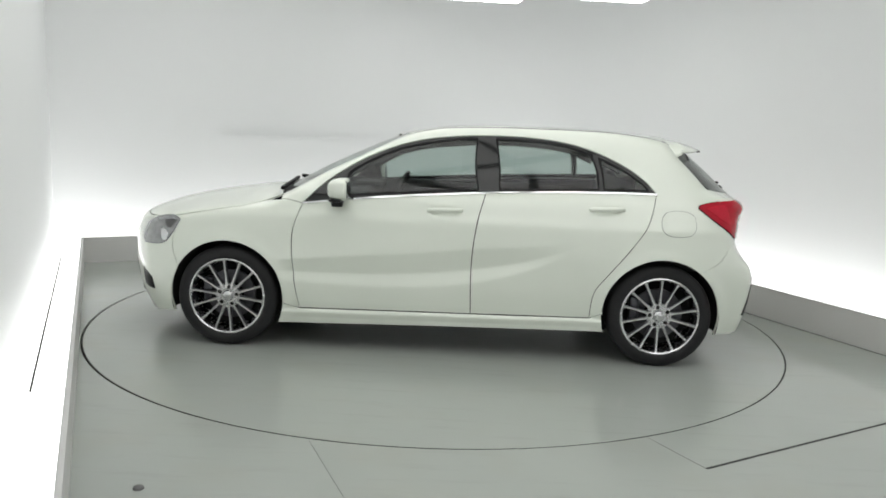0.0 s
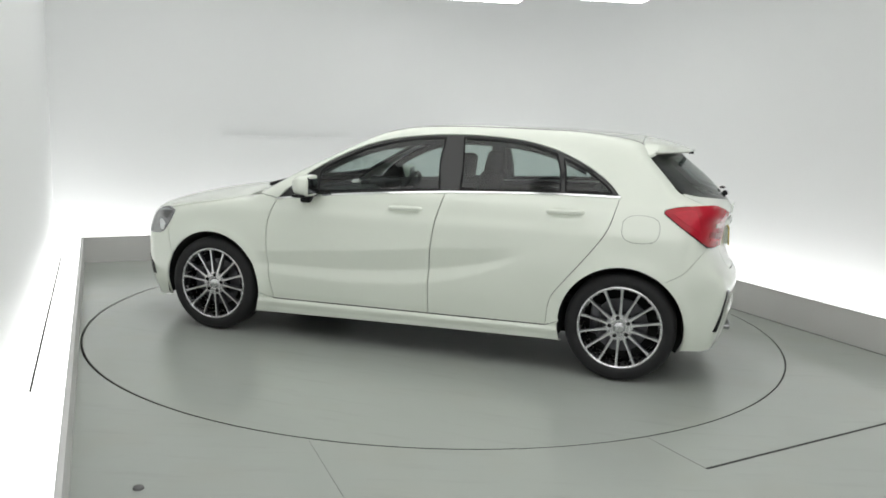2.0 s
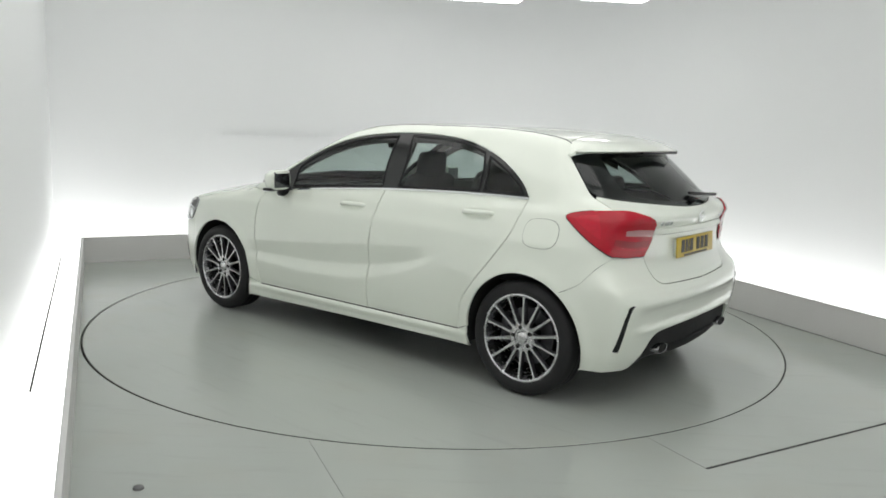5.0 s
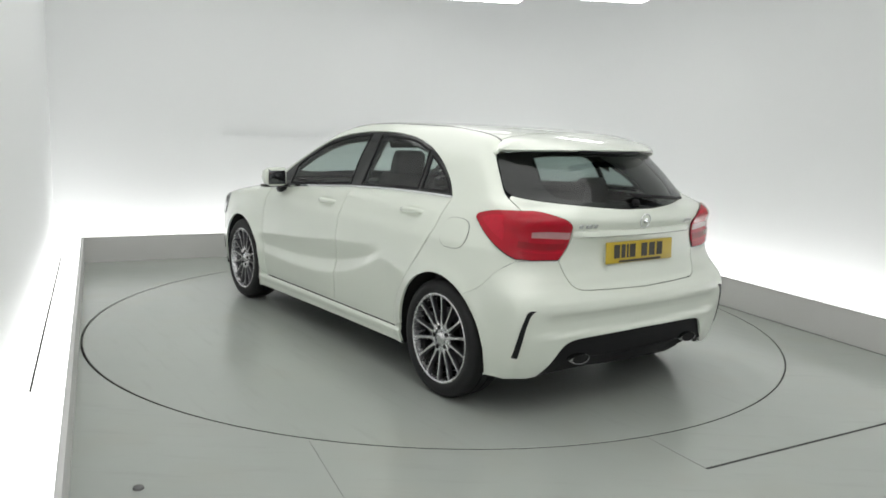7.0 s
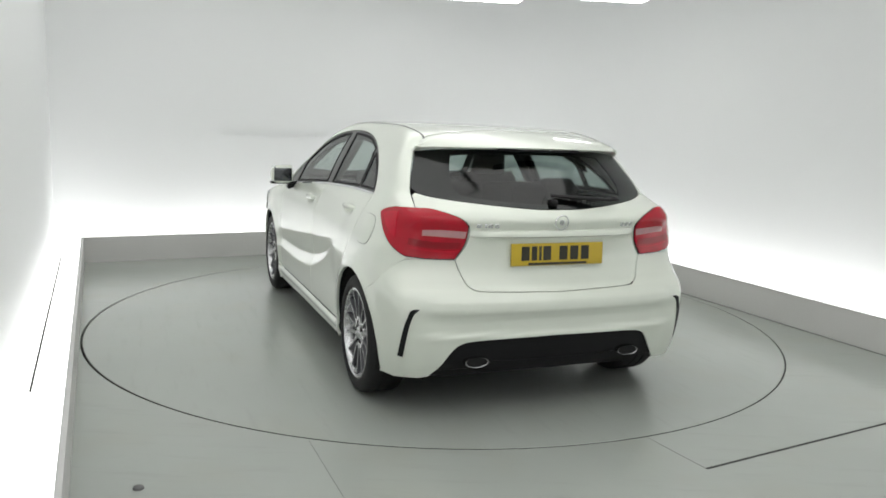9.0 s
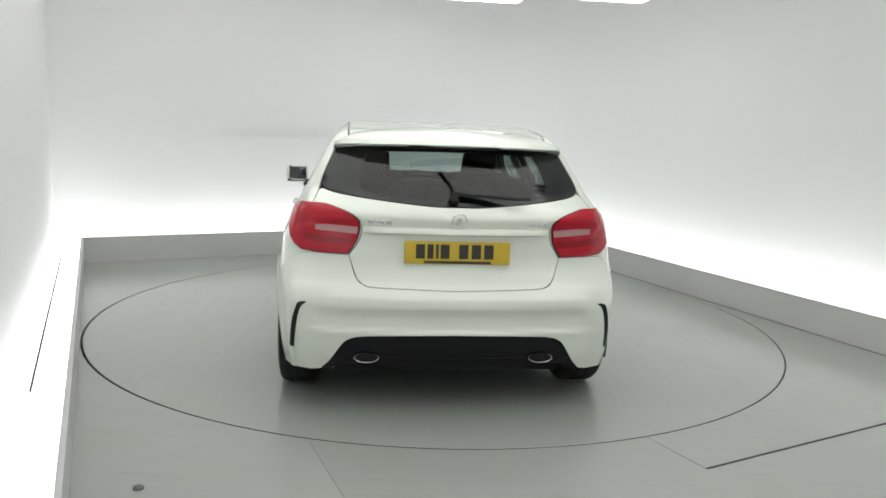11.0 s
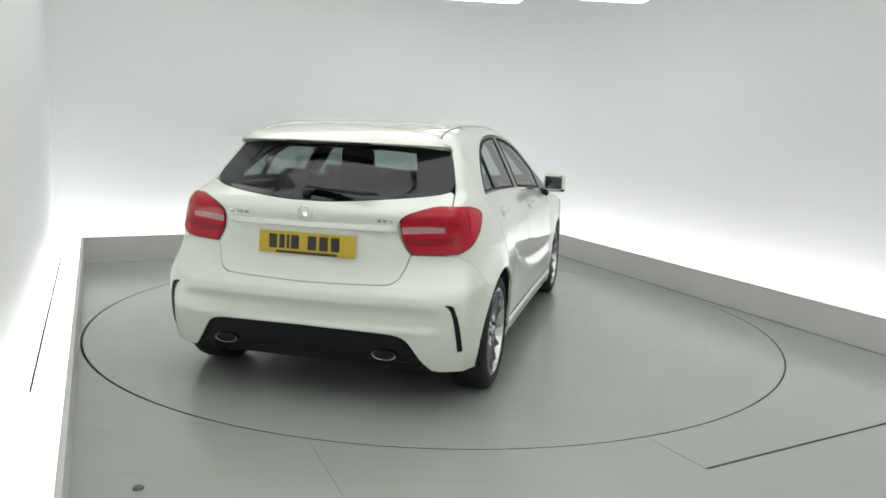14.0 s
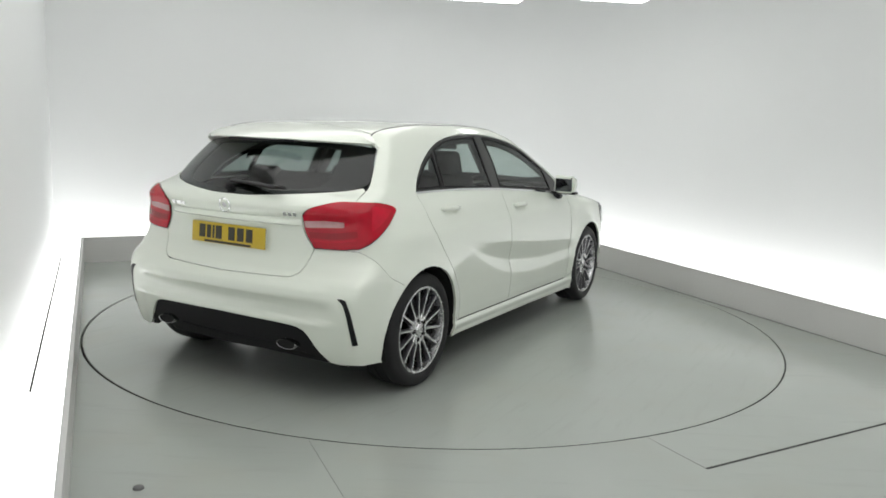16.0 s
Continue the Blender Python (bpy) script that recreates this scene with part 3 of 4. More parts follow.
panel("bonnet", PAINT, both_sides(("top", [(1.145, 0), (1.125, .35), (1.06, .60), (1.025, .725)]), ("side", BONNET_SIDE), ("front", [(.80, .80), (.66, .79), (.40, .795), (0, .80)])), pitch=.03, space="top", inset=.004)
panel("front_bumper", PAINT, both_sides(("front", [(0, .80), (.40, .795), (.66, .79), (.80, .80)]), ("side", [(1.66, .817), (1.70, .64), (1.66, .50)]), ("side", arc(AXLE, HUB_Z, ARCH, 30, -18, 12)),
      ("side", [(1.70, .205), (1.85, .19)]), ("front", [(.77, .19), (.5, .17), (0, .16)])), pitch=.025, inset=.0008)

ditch = lambda d: [(-1.40, ROOF_Y + d), (-1.0, ROOF_Y + d), (-.5, ROOF_Y + d), (.22, ROOF_Y + d)]
panel("roof_moulding", STUD, rim(("top", ditch(-.0045)), ("top", rev(ditch(.0045)))), space="top", pitch=.02, lift=.0012, depth=.008, inset=0, sides=(1, -1), label="slim dark moulding in the roof joint")
# rear window, tailgate, bumper and diffuser, in rear view
GLASS_LOW = [(0, 1.040), (.14, 1.042), (.45, 1.066), (.60, 1.083), (.660, 1.099)]
GLASS_SIDE = [(.660, 1.099), (.672, 1.128), (.645, 1.20), (.602, 1.296)]
GLASS_TOP = [(.602, 1.296), (.5, 1.309), (.3, 1.319), (0, 1.325)]
panel("rear_window", REAR_GLASS, both_sides(("rear", GLASS_LOW), ("rear", GLASS_SIDE), ("rear", GLASS_TOP)), pitch=.03, lift=.001, depth=.006, label="dark tinted rear window glass")
inner_edge = both_sides(("rear", [(0, 1.066), (.14, 1.068), (.38, 1.086), (.46, 1.100)]), ("rear", [(.46, 1.100), (.485, 1.14), (.475, 1.2), (.44, 1.286)]), ("rear", [(.44, 1.286), (.3, 1.297), (0, 1.302)]))
panel("rear_window_border", BLACK, both_sides(("rear", GLASS_LOW), ("rear", GLASS_SIDE), ("rear", GLASS_TOP)), holes=[inner_edge], pitch=.03, lift=-.004, depth=.01)
panel("tailgate", PAINT, both_sides(("rear", [(0, .637), (.38, .646), (.445, .653)]), ("rear", [(.445, .653), (.478, .672), (.500, .712), (.527, .792)]),
      ("rear", [(.527, .792), (.479, .867), (.467, .94), (.51, .992), (.63, 1.03), (.705, 1.035)]), ("rear", [(.705, 1.035), (.683, 1.085), (.662, 1.098)]), ("rear", rev(GLASS_LOW))), pitch=.018)
panel("rear_bumper", PAINT, both_sides(("rear", [(0, .637), (.38, .646), (.445, .653)]), ("rear", [(.445, .653), (.478, .672), (.500, .712), (.527, .792)]), ("rear", [(.527, .792), (.66, .795)]),
      ("side", [(-1.79, .792), (-1.74, .74), (-1.68, .665), (-1.585, .61)]), ("side", arc(-AXLE, HUB_Z, ARCH, 126, 198, 16)), ("side", [(-1.70, .215), (-1.80, .214)]),
      ("rear", [(.70, .217), (.655, .224)]), ("rear", [(.655, .224), (.61, .275), (.555, .36), (.52, .392), (.46, .408), (.30, .416), (0, .422)])), pitch=.014, inset=.0007)
panel("rear_diffuser", MATT, both_sides(("rear", [(0, .425), (.30, .419), (.46, .411), (.53, .392), (.565, .36), (.62, .275), (.66, .216)]), ("rear", [(.66, .216), (.60, .222), (.5, .26), (.3, .235), (0, .225)])),
      pitch=.025, lift=-.012, depth=.05, label="matt black plastic rear diffuser")

RIB = [(0, .286), (.20, .287), (.355, .292)]
panel("diffuser_rib", MATT, both_sides(("rear", [(y, z + .007) for y, z in RIB]), ("rear", [(y, z - .007) for y, z in rev(RIB)])), pitch=.02, lift=-.004, depth=.012, inset=0)

# side glazing
FRAME = rim(("side", ROOFLINE), ("side", rev(BELT_R)), ("side", rev(BELT_F)))
PANE_F = rim(("side", [(.60, .985), (.612, 1.06), (.60, 1.125), (.49, 1.195)]), ("side", [(.49, 1.195), (.33, 1.268), (.155, 1.316), (-.021, 1.345), (-.185, 1.357)]), ("side", [(-.185, 1.357), (-.18, 1.2), (-.205, 1.046)]), ("side", [(-.205, 1.046), (.306, 1.010), (.60, .985)]))
PANE_R = rim(("side", [(-.305, 1.362), (-.55, 1.354), (-.725, 1.335), (-.90, 1.288)]), ("side", [(-.90, 1.284), (-.935, 1.18), (-.945, 1.078)]), ("side", [(-.945, 1.078), (-.736, 1.069), (-.335, 1.052)]), ("side", [(-.335, 1.052), (-.33, 1.2), (-.305, 1.362)]))
PANE_Q = rim(("side", [(-.945, 1.266), (-1.074, 1.208), (-1.200, 1.128), (-1.248, 1.082)]), ("side", [(-1.248, 1.082), (-.978, 1.079)]), ("side", [(-.978, 1.079), (-.968, 1.17), (-.945, 1.266)]))
panel("window_frame", GLOSS, FRAME, holes=[PANE_F, PANE_R, PANE_Q], pitch=.02, lift=-.006, sides=(1, -1), label="gloss black window surround and pillar")
for pane in (PANE_F, PANE_R, PANE_Q):
    panel("side_window", SIDE_GLASS, pane, pitch=.03, lift=-.008, depth=.004, inset=-.002, sides=(1, -1), label="tinted side window glass")
    panel("window_seal", MATT, pane, holes=[pane], pitch=.03, lift=-.0035, depth=.006, inset=-.0055, sides=(1, -1), label="black rubber seal round the side glass")
for a, b in ((BELT_F, 1), (BELT_R, 1)):
    up = [(x, z + .004) for x, z in a]
    dn = [(x, z - .007) for x, z in a]
    panel("belt_trim", CHROME, rim(("side", up), ("side", rev(dn))), pitch=.02, lift=.005, depth=.01, inset=.0005, sides=(1, -1), label="bright metal strip under the side windows")

# dark trim inside above the side windows
INNER = [(x * .985 - .01, z - .040) for x, z in ROOFLINE[2:13]]
panel("cant_trim", SEAT, rim(("side", ROOFLINE[2:13]), ("side", rev(INNER))), pitch=.03, lift=-.035, depth=.01, inset=0, sides=(1, -1))

# tail lamps
LAMP = rim(("side", [(-1.548, .985), (-1.552, 1.003), (-1.60, 1.018), (-1.66, 1.029)]), ("rear", [(.700, 1.034), (.63, 1.031), (.52, .997), (.478, .965)]), ("rear", [(.474, .93), (.487, .867), (.530, .797)]),
           ("rear", [(.530, .797), (.62, .797), (.67, .798)]), ("side", [(-1.79, .806), (-1.73, .855), (-1.63, .925), (-1.548, .985)]), gap=.012)
for ob in panel("tail_lamp", RED, LAMP, pitch=.016, lift=.008, depth=.02, inset=.002, sides=(1, -1), label="red wraparound tail lamp"):
    side = 1 if sum(v.co.y for v in ob.data.vertices) > 0 else -1
    panel("lamp_gasket", BLACK, LAMP, pitch=.03, lift=.003, depth=.01, inset=-.002, sides=(side,), parent=ob)
    panel("side_segment", RED_BRIGHT, rim(("side", [(-1.592, .988), (-1.655, 1.005), (-1.715, 1.008)]), ("side", [(-1.715, 1.008), (-1.735, .95), (-1.742, .892)]), ("side", [(-1.742, .892), (-1.67, .935), (-1.592, .988)]), gap=.012), pitch=.02, lift=.0105, depth=.004, inset=.0, sides=(side,), parent=ob, label="bright red side marker segment")
    panel("reverse_lamp", PINK, rim(("rear", [(.482, .935), (.60, .943), (.685, .940)]), ("rear", [(.685, .940), (.69, .926), (.685, .912)]), ("rear", [(.685, .912), (.60, .908), (.486, .900)]), ("rear", [(.486, .900), (.482, .935)])), pitch=.03, lift=.0105, depth=.004, inset=.0, sides=(side,), parent=ob, label="pale clear band across the lamp")
    panel("lamp_strip", RED_DEEP, rim(("rear", [(.50, .880), (.62, .880), (.74, .895)]), ("rear", [(.74, .895), (.745, .865)]), ("rear", [(.745, .865), (.64, .850), (.51, .850)]), ("rear", [(.51, .850), (.50, .880)])), pitch=.03, lift=.0105, depth=.004, inset=.0, sides=(side,), parent=ob)
    panel("light_guide", RED_BRIGHT, rim(("rear", [(.505, .842), (.62, .842), (.735, .856)]), ("rear", [(.735, .856), (.737, .846)]), ("rear", [(.737, .846), (.62, .832), (.512, .832)]), ("rear", [(.512, .832), (.505, .842)]), gap=.01), pitch=.02, lift=.0105, depth=.004, inset=.0, sides=(side,), parent=ob)
# fuel flap
panel("flap_gap", GAP, rim(("side", [(-1.427 + .1048 * abs(math.cos(a)) ** .7 * (1 if math.cos(a) > 0 else -1), .892 + .0768 * abs(math.sin(a)) ** .7 * (1 if math.sin(a) > 0 else -1)) for a in np.linspace(0, 2 * math.pi, 40)])), pitch=.03, lift=.0012, depth=.004, inset=.0, sides=(1,))
panel("fuel_flap", PAINT, rim(("side", [(-1.427 + .103 * abs(math.cos(a)) ** .7 * (1 if math.cos(a) > 0 else -1), .892 + .075 * abs(math.sin(a)) ** .7 * (1 if math.sin(a) > 0 else -1)) for a in np.linspace(0, 2 * math.pi, 40)])), pitch=.02, lift=.0025, depth=.004, inset=.0, sides=(1,))
# bumper fins, front side vents, headlamps
panel("bumper_fin", BLACK, rim(("rear", [(.722, .572), (.746, .574), (.768, .565)]), ("rear", [(.768, .565), (.788, .50), (.799, .42), (.804, .338)]), ("rear", [(.804, .338), (.784, .335)]), ("rear", [(.784, .335), (.777, .42), (.765, .50), (.748, .550), (.722, .572)]), gap=.007), pitch=.008, lift=.003, depth=.01, inset=.0, sides=(1, -1), label="slim black air slot in the bumper corner")
panel("bumper_vent", BLACK, rim(("side", [(1.928, .468), (1.88, .445), (1.842, .418)]), ("side", [(1.842, .418), (1.822, .335)]), ("side", [(1.822, .335), (1.87, .338), (1.925, .352)]), ("side", [(1.925, .352), (1.928, .468)])), pitch=.02, lift=.003, depth=.01, sides=(1, -1), label="black mesh side vent")
HEAD = rim(("side", [(1.645, .795), (1.70, .815), (1.80, .80), (1.90, .755)]), ("side", [(1.90, .755), (1.93, .68), (1.90, .63)]), ("side", [(1.90, .63), (1.76, .640), (1.69, .715), (1.645, .795)]))
for ob in panel("headlamp", HEAD_LENS, HEAD, pitch=.02, lift=.006, depth=.015, sides=(1, -1), label="clear headlamp with a bright reflector"):
    side = 1 if sum(v.co.y for v in ob.data.vertices) > 0 else -1
    panel("lamp_gasket", LAMP_GREY, HEAD, pitch=.03, lift=.002, depth=.01, inset=-.0015, sides=(side,), parent=ob)
    panel("reflector", CHROME, rim(("side", [(1.715, .70), (1.745, .735), (1.775, .725)]), ("side", [(1.775, .725), (1.768, .662), (1.735, .655), (1.715, .70)])), pitch=.03, lift=.0085, depth=.004, sides=(side,), parent=ob, label="bright lamp reflector")
    panel("lamp_bezel", STUD, rim(("side", [(1.66, .788), (1.70, .797), (1.745, .785)]), ("side", [(1.745, .785), (1.735, .745), (1.705, .735)]), ("side", [(1.705, .735), (1.66, .788)])), pitch=.02, lift=.008, depth=.004, inset=.0, sides=(side,), parent=ob, label="dark inner bezel of the headlamp")
    panel("light_strip", LAMP_GREY, rim(("side", [(1.665, .790), (1.71, .803), (1.80, .788)]), ("side", [(1.80, .788), (1.79, .775), (1.71, .788), (1.665, .790)])), pitch=.02, lift=.0085, depth=.004, inset=.001, sides=(side,), parent=ob)

# dark inner shell behind the panels, wheel housings, underside
shell_edge = rim(("side", [(.86, .925), (.30, .985), (-.25, 1.025), (-.74, 1.047), (-1.29, 1.055)]), ("side", [(-1.29, 1.055), (-1.45, 1.0), (-1.60, .8), (-1.66, .62)]), ("side", arc(-AXLE, HUB_Z, ARCH + .02, 128, -20)),
                 ("side", [(-.98, .19), (.98, .17)]), ("side", arc(AXLE, HUB_Z, ARCH + .02, 200, 24)), ("side", [(1.72, .5), (1.70, .79), (1.2, .88), (.86, .925)]))
panel("inner_shell", LINER, shell_edge, pitch=.05, lift=-.022, depth=.02, sides=(1, -1))
for x in (AXLE, -AXLE):
    for side in (1, -1):
        bm = bmesh.new()
        prof = [(ARCH + .004, .865), (ARCH + .012, .78), (ARCH + .012, .60), (.05, .585)]
        spun(bm, [(r, side * y) for r, y in prof], 48)
        bmesh.ops.delete(bm, geom=[f for f in bm.faces if f.calc_center_median().z < -.095], context="FACES")
        bmesh.ops.translate(bm, vec=(x, 0, HUB_Z), verts=bm.verts)
        part("wheel_housing", bm, LINER, car)
bm = bmesh.new()
block(bm, (3.7, 1.16, .16), (.05, 0, .26), bevel=.03)
block(bm, (1.9, 1.58, .12), (0, 0, .25), bevel=.03)
block(bm, (.22, 1.3, .22), (-1.80, 0, .36), bevel=.03)
block(bm, (.30, 1.3, .30), (1.85, 0, .42), bevel=.04)
part("underbody", bm, LINER, car, "dark underside of the car")
# spoiler over the rear window
bm = bmesh.new()
rows = []
for y in np.linspace(-.612, .612, 43):
    k = abs(y) / .612
    top_x = -1.388 - .050 * max(0, abs(y) - .535) / .077
    z0 = float(onto("top", [(top_x, abs(y))])[0][2])
    xe, ze = -1.690 + .228 * k ** 2.6, 1.338 - .012 * k * k
    pr = [(top_x, z0 - .001), (-1.47, z0 * .72 + (ze) * .28 + .006), ((-1.47 + xe) / 2, z0 * .34 + ze * .66 + .008), (xe + .012, ze + .002), (xe, ze - .007), (xe + .012, ze - .016), (-1.585 + .15 * k * k, 1.320 - .016 * k * k), (-1.50 + .10 * k * k, 1.335 - .03 * k * k), (top_x, z0 - .05)]
    rows.append([bm.verts.new((x, float(y), z)) for x, z in pr])
for a, b in zip(rows, rows[1:]):
    for i in range(len(a) - 1):
        bm.faces.new((a[i], b[i], b[i + 1], a[i + 1]))
bm.faces.new(rows[0]); bm.faces.new(rows[-1][::-1])
bmesh.ops.recalc_face_normals(bm, faces=bm.faces)
spoiler = part("roof_spoiler", bm, PAINT, car)
bm = bmesh.new()
block(bm, (.03, .47, .014), (-1.664, 0, 1.320), bevel=.004)
part("brake_light", bm, BLACK, spoiler, "dark high-level brake light")

# grip strip over the number plate, the plate, badge and model letters as bars
def on_tail(y, z, lift=0.0):
    p = onto("rear", [(abs(y), z)])[0]
    n = slope(p[None])[0]
    p = p + n * lift
    return Vector((p[0], p[1] * (1 if y >= 0 else -1), p[2])), Vector((n[0], n[1] * (1 if y >= 0 else -1), n[2]))


bm = bmesh.new()
rows = []
for y in np.linspace(-.46, .46, 31):
    p, n = on_tail(float(y), .912)
    d = .026 * min(1, (1 - abs(y) / .46) * 8 + .05)
    pr = [(p.x + .02, .948), (p.x - .004 - d * .5, .936), (p.x - d, .921), (p.x - d, .911), (p.x - d * .5, .904), (p.x + .02, .902)]
    rows.append([bm.verts.new((x, float(y), z)) for x, z in pr])
for a, b in zip(rows, rows[1:]):
    for i in range(5):
        bm.faces.new((a[i], b[i], b[i + 1], a[i + 1]))
bm.faces.new(rows[0]); bm.faces.new(rows[-1])
bmesh.ops.recalc_face_normals(bm, faces=bm.faces)
part("tailgate_grip", bm, PAINT, car)

PLATE_X = on_tail(0, .82)[0].x - .010
bm = bmesh.new()
block(bm, (.008, .52, .111), bevel=.003)
plate = part("number_plate", bm, YELLOW, car, "yellow rear number plate with black bars")
plate.matrix_basis = pose(PLATE_X, 0, .820, 0, 3, 0)
for y, w in ((.182, .044), (.133, .030), (.100, .014), (.062, .044), (-.030, .046), (-.092, .046), (-.154, .046)):
    bm = bmesh.new()
    block(bm, (.002, w, .070), (-.005, y + .0, .006), bevel=.0005, segments=1)
    part("plate_bar", bm, INK, plate)
bm = bmesh.new()
block(bm, (.002, .33, .012), (-.005, 0, -.046), bevel=.0005, segments=1)
part("plate_bar", bm, INK, plate)
bm = bmesh.new()
block(bm, (.02, .50, .10), (.013, 0, 0), bevel=.004)
part("plate_holder", bm, PAINT, plate)

p, n = on_tail(0, .980, .004)
bm = bmesh.new()
prof = [(.036 + .0032 * math.cos(a), .003 * math.sin(a)) for a in np.linspace(0, 2 * math.pi, 9)[:-1]]
spun(bm, prof, 32, closed=True)
spun(bm, [(.001, -.006), (.012, -.004), (.014, .002), (.001, .003)], 20)
badge = part("round_badge", bm, CHROME, car, "round chrome badge")
badge.matrix_basis = Matrix.Translation(p) @ n.to_track_quat("Y", "Z").to_matrix().to_4x4()
for y0, ws in ((.425, (.026, .014, .024, .024)), (-.375, (.020, .020, .018))):
    y = y0
    for w in ws:
        p, n = on_tail(y, .962, .001)
        bm = bmesh.new()
        block(bm, (w, .005, .022), bevel=.0015, segments=1)
        ob = part("model_bar", bm, CHROME, car, "small chrome bar")
        ob.matrix_basis = Matrix.Translation(p) @ n.to_track_quat("Y", "Z").to_matrix().to_4x4()
        y -= w + .008

# rear wiper
p, n = on_tail(.02, 1.062, .012)
bm = bmesh.new()
block(bm, (.042, .03, .034), (0, 0, 0), bevel=.011)
wiper = part("rear_wiper", bm, MATT, car)
wiper.matrix_basis = Matrix.Translation(p) @ n.to_track_quat("Y", "Z").to_matrix().to_4x4()
bm = bmesh.new()
block(bm, (.34, .012, .018), (-.16, .014, .022), (0, -5, 0), bevel=.004)
block(bm, (.36, .012, .014), (-.20, .004, .030), (0, -4, 0), bevel=.003)
part("wiper_arm", bm, BLACK, wiper)

# twin exhaust tips
for side in (1, -1):
    bm = bmesh.new()
    prof = [(.030, -.05), (.040, -.05), (.043, 0), (.041, .006), (.0375, .004), (.037, -.03), (.002, -.035)]
    spun(bm, prof, 36)
    for v in bm.verts:
        v.co.x *= 1.5
        v.co.z *= .62
    tip = part("exhaust_tip", bm, PIPE, car, "oval chrome exhaust tip")
    tip.matrix_basis = Matrix.Translation((-1.960, side * .432, .304)) @ pose(0, 0, 0, 0, 0, 90)
    bm = bmesh.new()
    spun(bm, [(.001, 0), (.037, 0), (.037, .004), (.001, .004)], 24)
    for v in bm.verts:
        v.co.x *= 1.49
        v.co.z *= .61
    part("pipe_mouth", bm, LINER, tip).location = (0, -.006, 0)

# door handles
for side in (1, -1):
    for x0, z0 in ((-.005, .913), (-.995, .957)):
        p = onto("side", [(x0, z0)])[0]
        n = slope(p[None])[0]
        bm = bmesh.new()
        rows = []
        for t in np.linspace(-1, 1, 15):
            bow = .036 * (1 - t ** 4) ** .5 if abs(t) < 1 else 0
            h = .015 * (1 - .35 * t * t)
            rows.append([bm.verts.new((t * .118, bow - .010 + dy, dz)) for dy, dz in ((.004, -h), (.010, -h * .4), (.010, h * .4), (.004, h), (-.006, h * .6), (-.006, -h * .6))])
        for a, b in zip(rows, rows[1:]):
            for i in range(6):
                bm.faces.new((a[i], b[i], b[(i + 1) % 6], a[(i + 1) % 6]))
        bm.faces.new(rows[0]); bm.faces.new(rows[-1])
        bmesh.ops.recalc_face_normals(bm, faces=bm.faces)
        bmesh.ops.transform(bm, matrix=Matrix.Translation(p) @ pose(0, 0, 0, 12, 1.8, 0), verts=bm.verts)
        for v in bm.verts:
            v.co.y *= side
        if side < 0:
            bmesh.ops.reverse_faces(bm, faces=bm.faces)
        part("door_handle", bm, PAINT, car)

# door mirrors
for side in (1, -1):
    bm = bmesh.new()
    rows = []
    for t, w, h0, h1 in ((0, .045, .035, -.040), (.02, .066, .055, -.058), (.055, .079, .066, -.066), (.10, .083, .068, -.068), (.112, .081, .065, -.065), (.118, .077, .060, -.060)):
        ring_y = [(-w, h1 * .8), (-w * 1.0, h0 * .2), (-w * .92, h0 * .95), (-w * .4, h0), (w * .5, h0 * .92), (w * .92, h0 * .6), (w, h1 * .1), (w * .88, h1 * .75), (w * .4, h1), (-w * .6, h1)]
        rows.append([bm.verts.new((-t, y, z)) for y, z in ring_y])
    for a, b in zip(rows, rows[1:]):
        for i in range(10):
            bm.faces.new((a[i], b[i], b[(i + 1) % 10], a[(i + 1) % 10]))
    bm.faces.new(rows[0]); bm.faces.new(rows[-1])
    bmesh.ops.recalc_face_normals(bm, faces=bm.faces)
    bmesh.ops.bevel(bm, geom=[e for e in bm.edges], offset=.004, segments=1, affect="EDGES")
    for v in bm.verts:
        v.co.y *= side
    bmesh.ops.recalc_face_normals(bm, faces=bm.faces)
    house = part("door_mirror", bm, PAINT, car, "white door mirror with a black base")
    house.location = (.70, side * .928, 1.028)
    bm = bmesh.new()
    block(bm, (.008, .130, .104), (-.117, side * -.007, .0), (0, 4, 0), bevel=.0035, segments=2)
    part("mirror_glass", bm, MIRROR, house)
    bm = bmesh.new()
    block(bm, (.075, .17, .018), (-.05, side * -.01, -.066), bevel=.006)
    block(bm, (.07, .09, .035), (-.04, side * -.091, -.085), (side * -25, 0, 0), bevel=.01)
    part("mirror_base", bm, BLACK, house)
    bm = bmesh.new()
    block(bm, (.010, .085, .012), (-.010, side * .018, -.012), (0, 0, side * -12), bevel=.003)
    part("indicator", bm, LAMP_GREY, house)

# front wipers lying under the screen
for y0, y1 in ((.58, .02), (-.02, -.55)):
    bm = bmesh.new()
    a, b = onto("top", [(1.075, abs(y0))])[0] * [1, 1 if y0 > 0 else -1, 1], onto("top", [(1.10, abs(y1))])[0] * [1, 1 if y1 > 0 else -1, 1]
    d = Vector(b) - Vector(a)
    block(bm, (d.length, .022, .022), bevel=.005)
    ob = part("front_wiper", bm, MATT, car)
    ob.matrix_basis = Matrix.Translation((Vector(a) + Vector(b)) / 2 + Vector((0, 0, .018))) @ d.to_track_quat("X", "Z").to_matrix().to_4x4()

# ---- wheels ----
SPOKES, RIM_R, TYRE_R = 14, .238, .318
bm = bmesh.new()
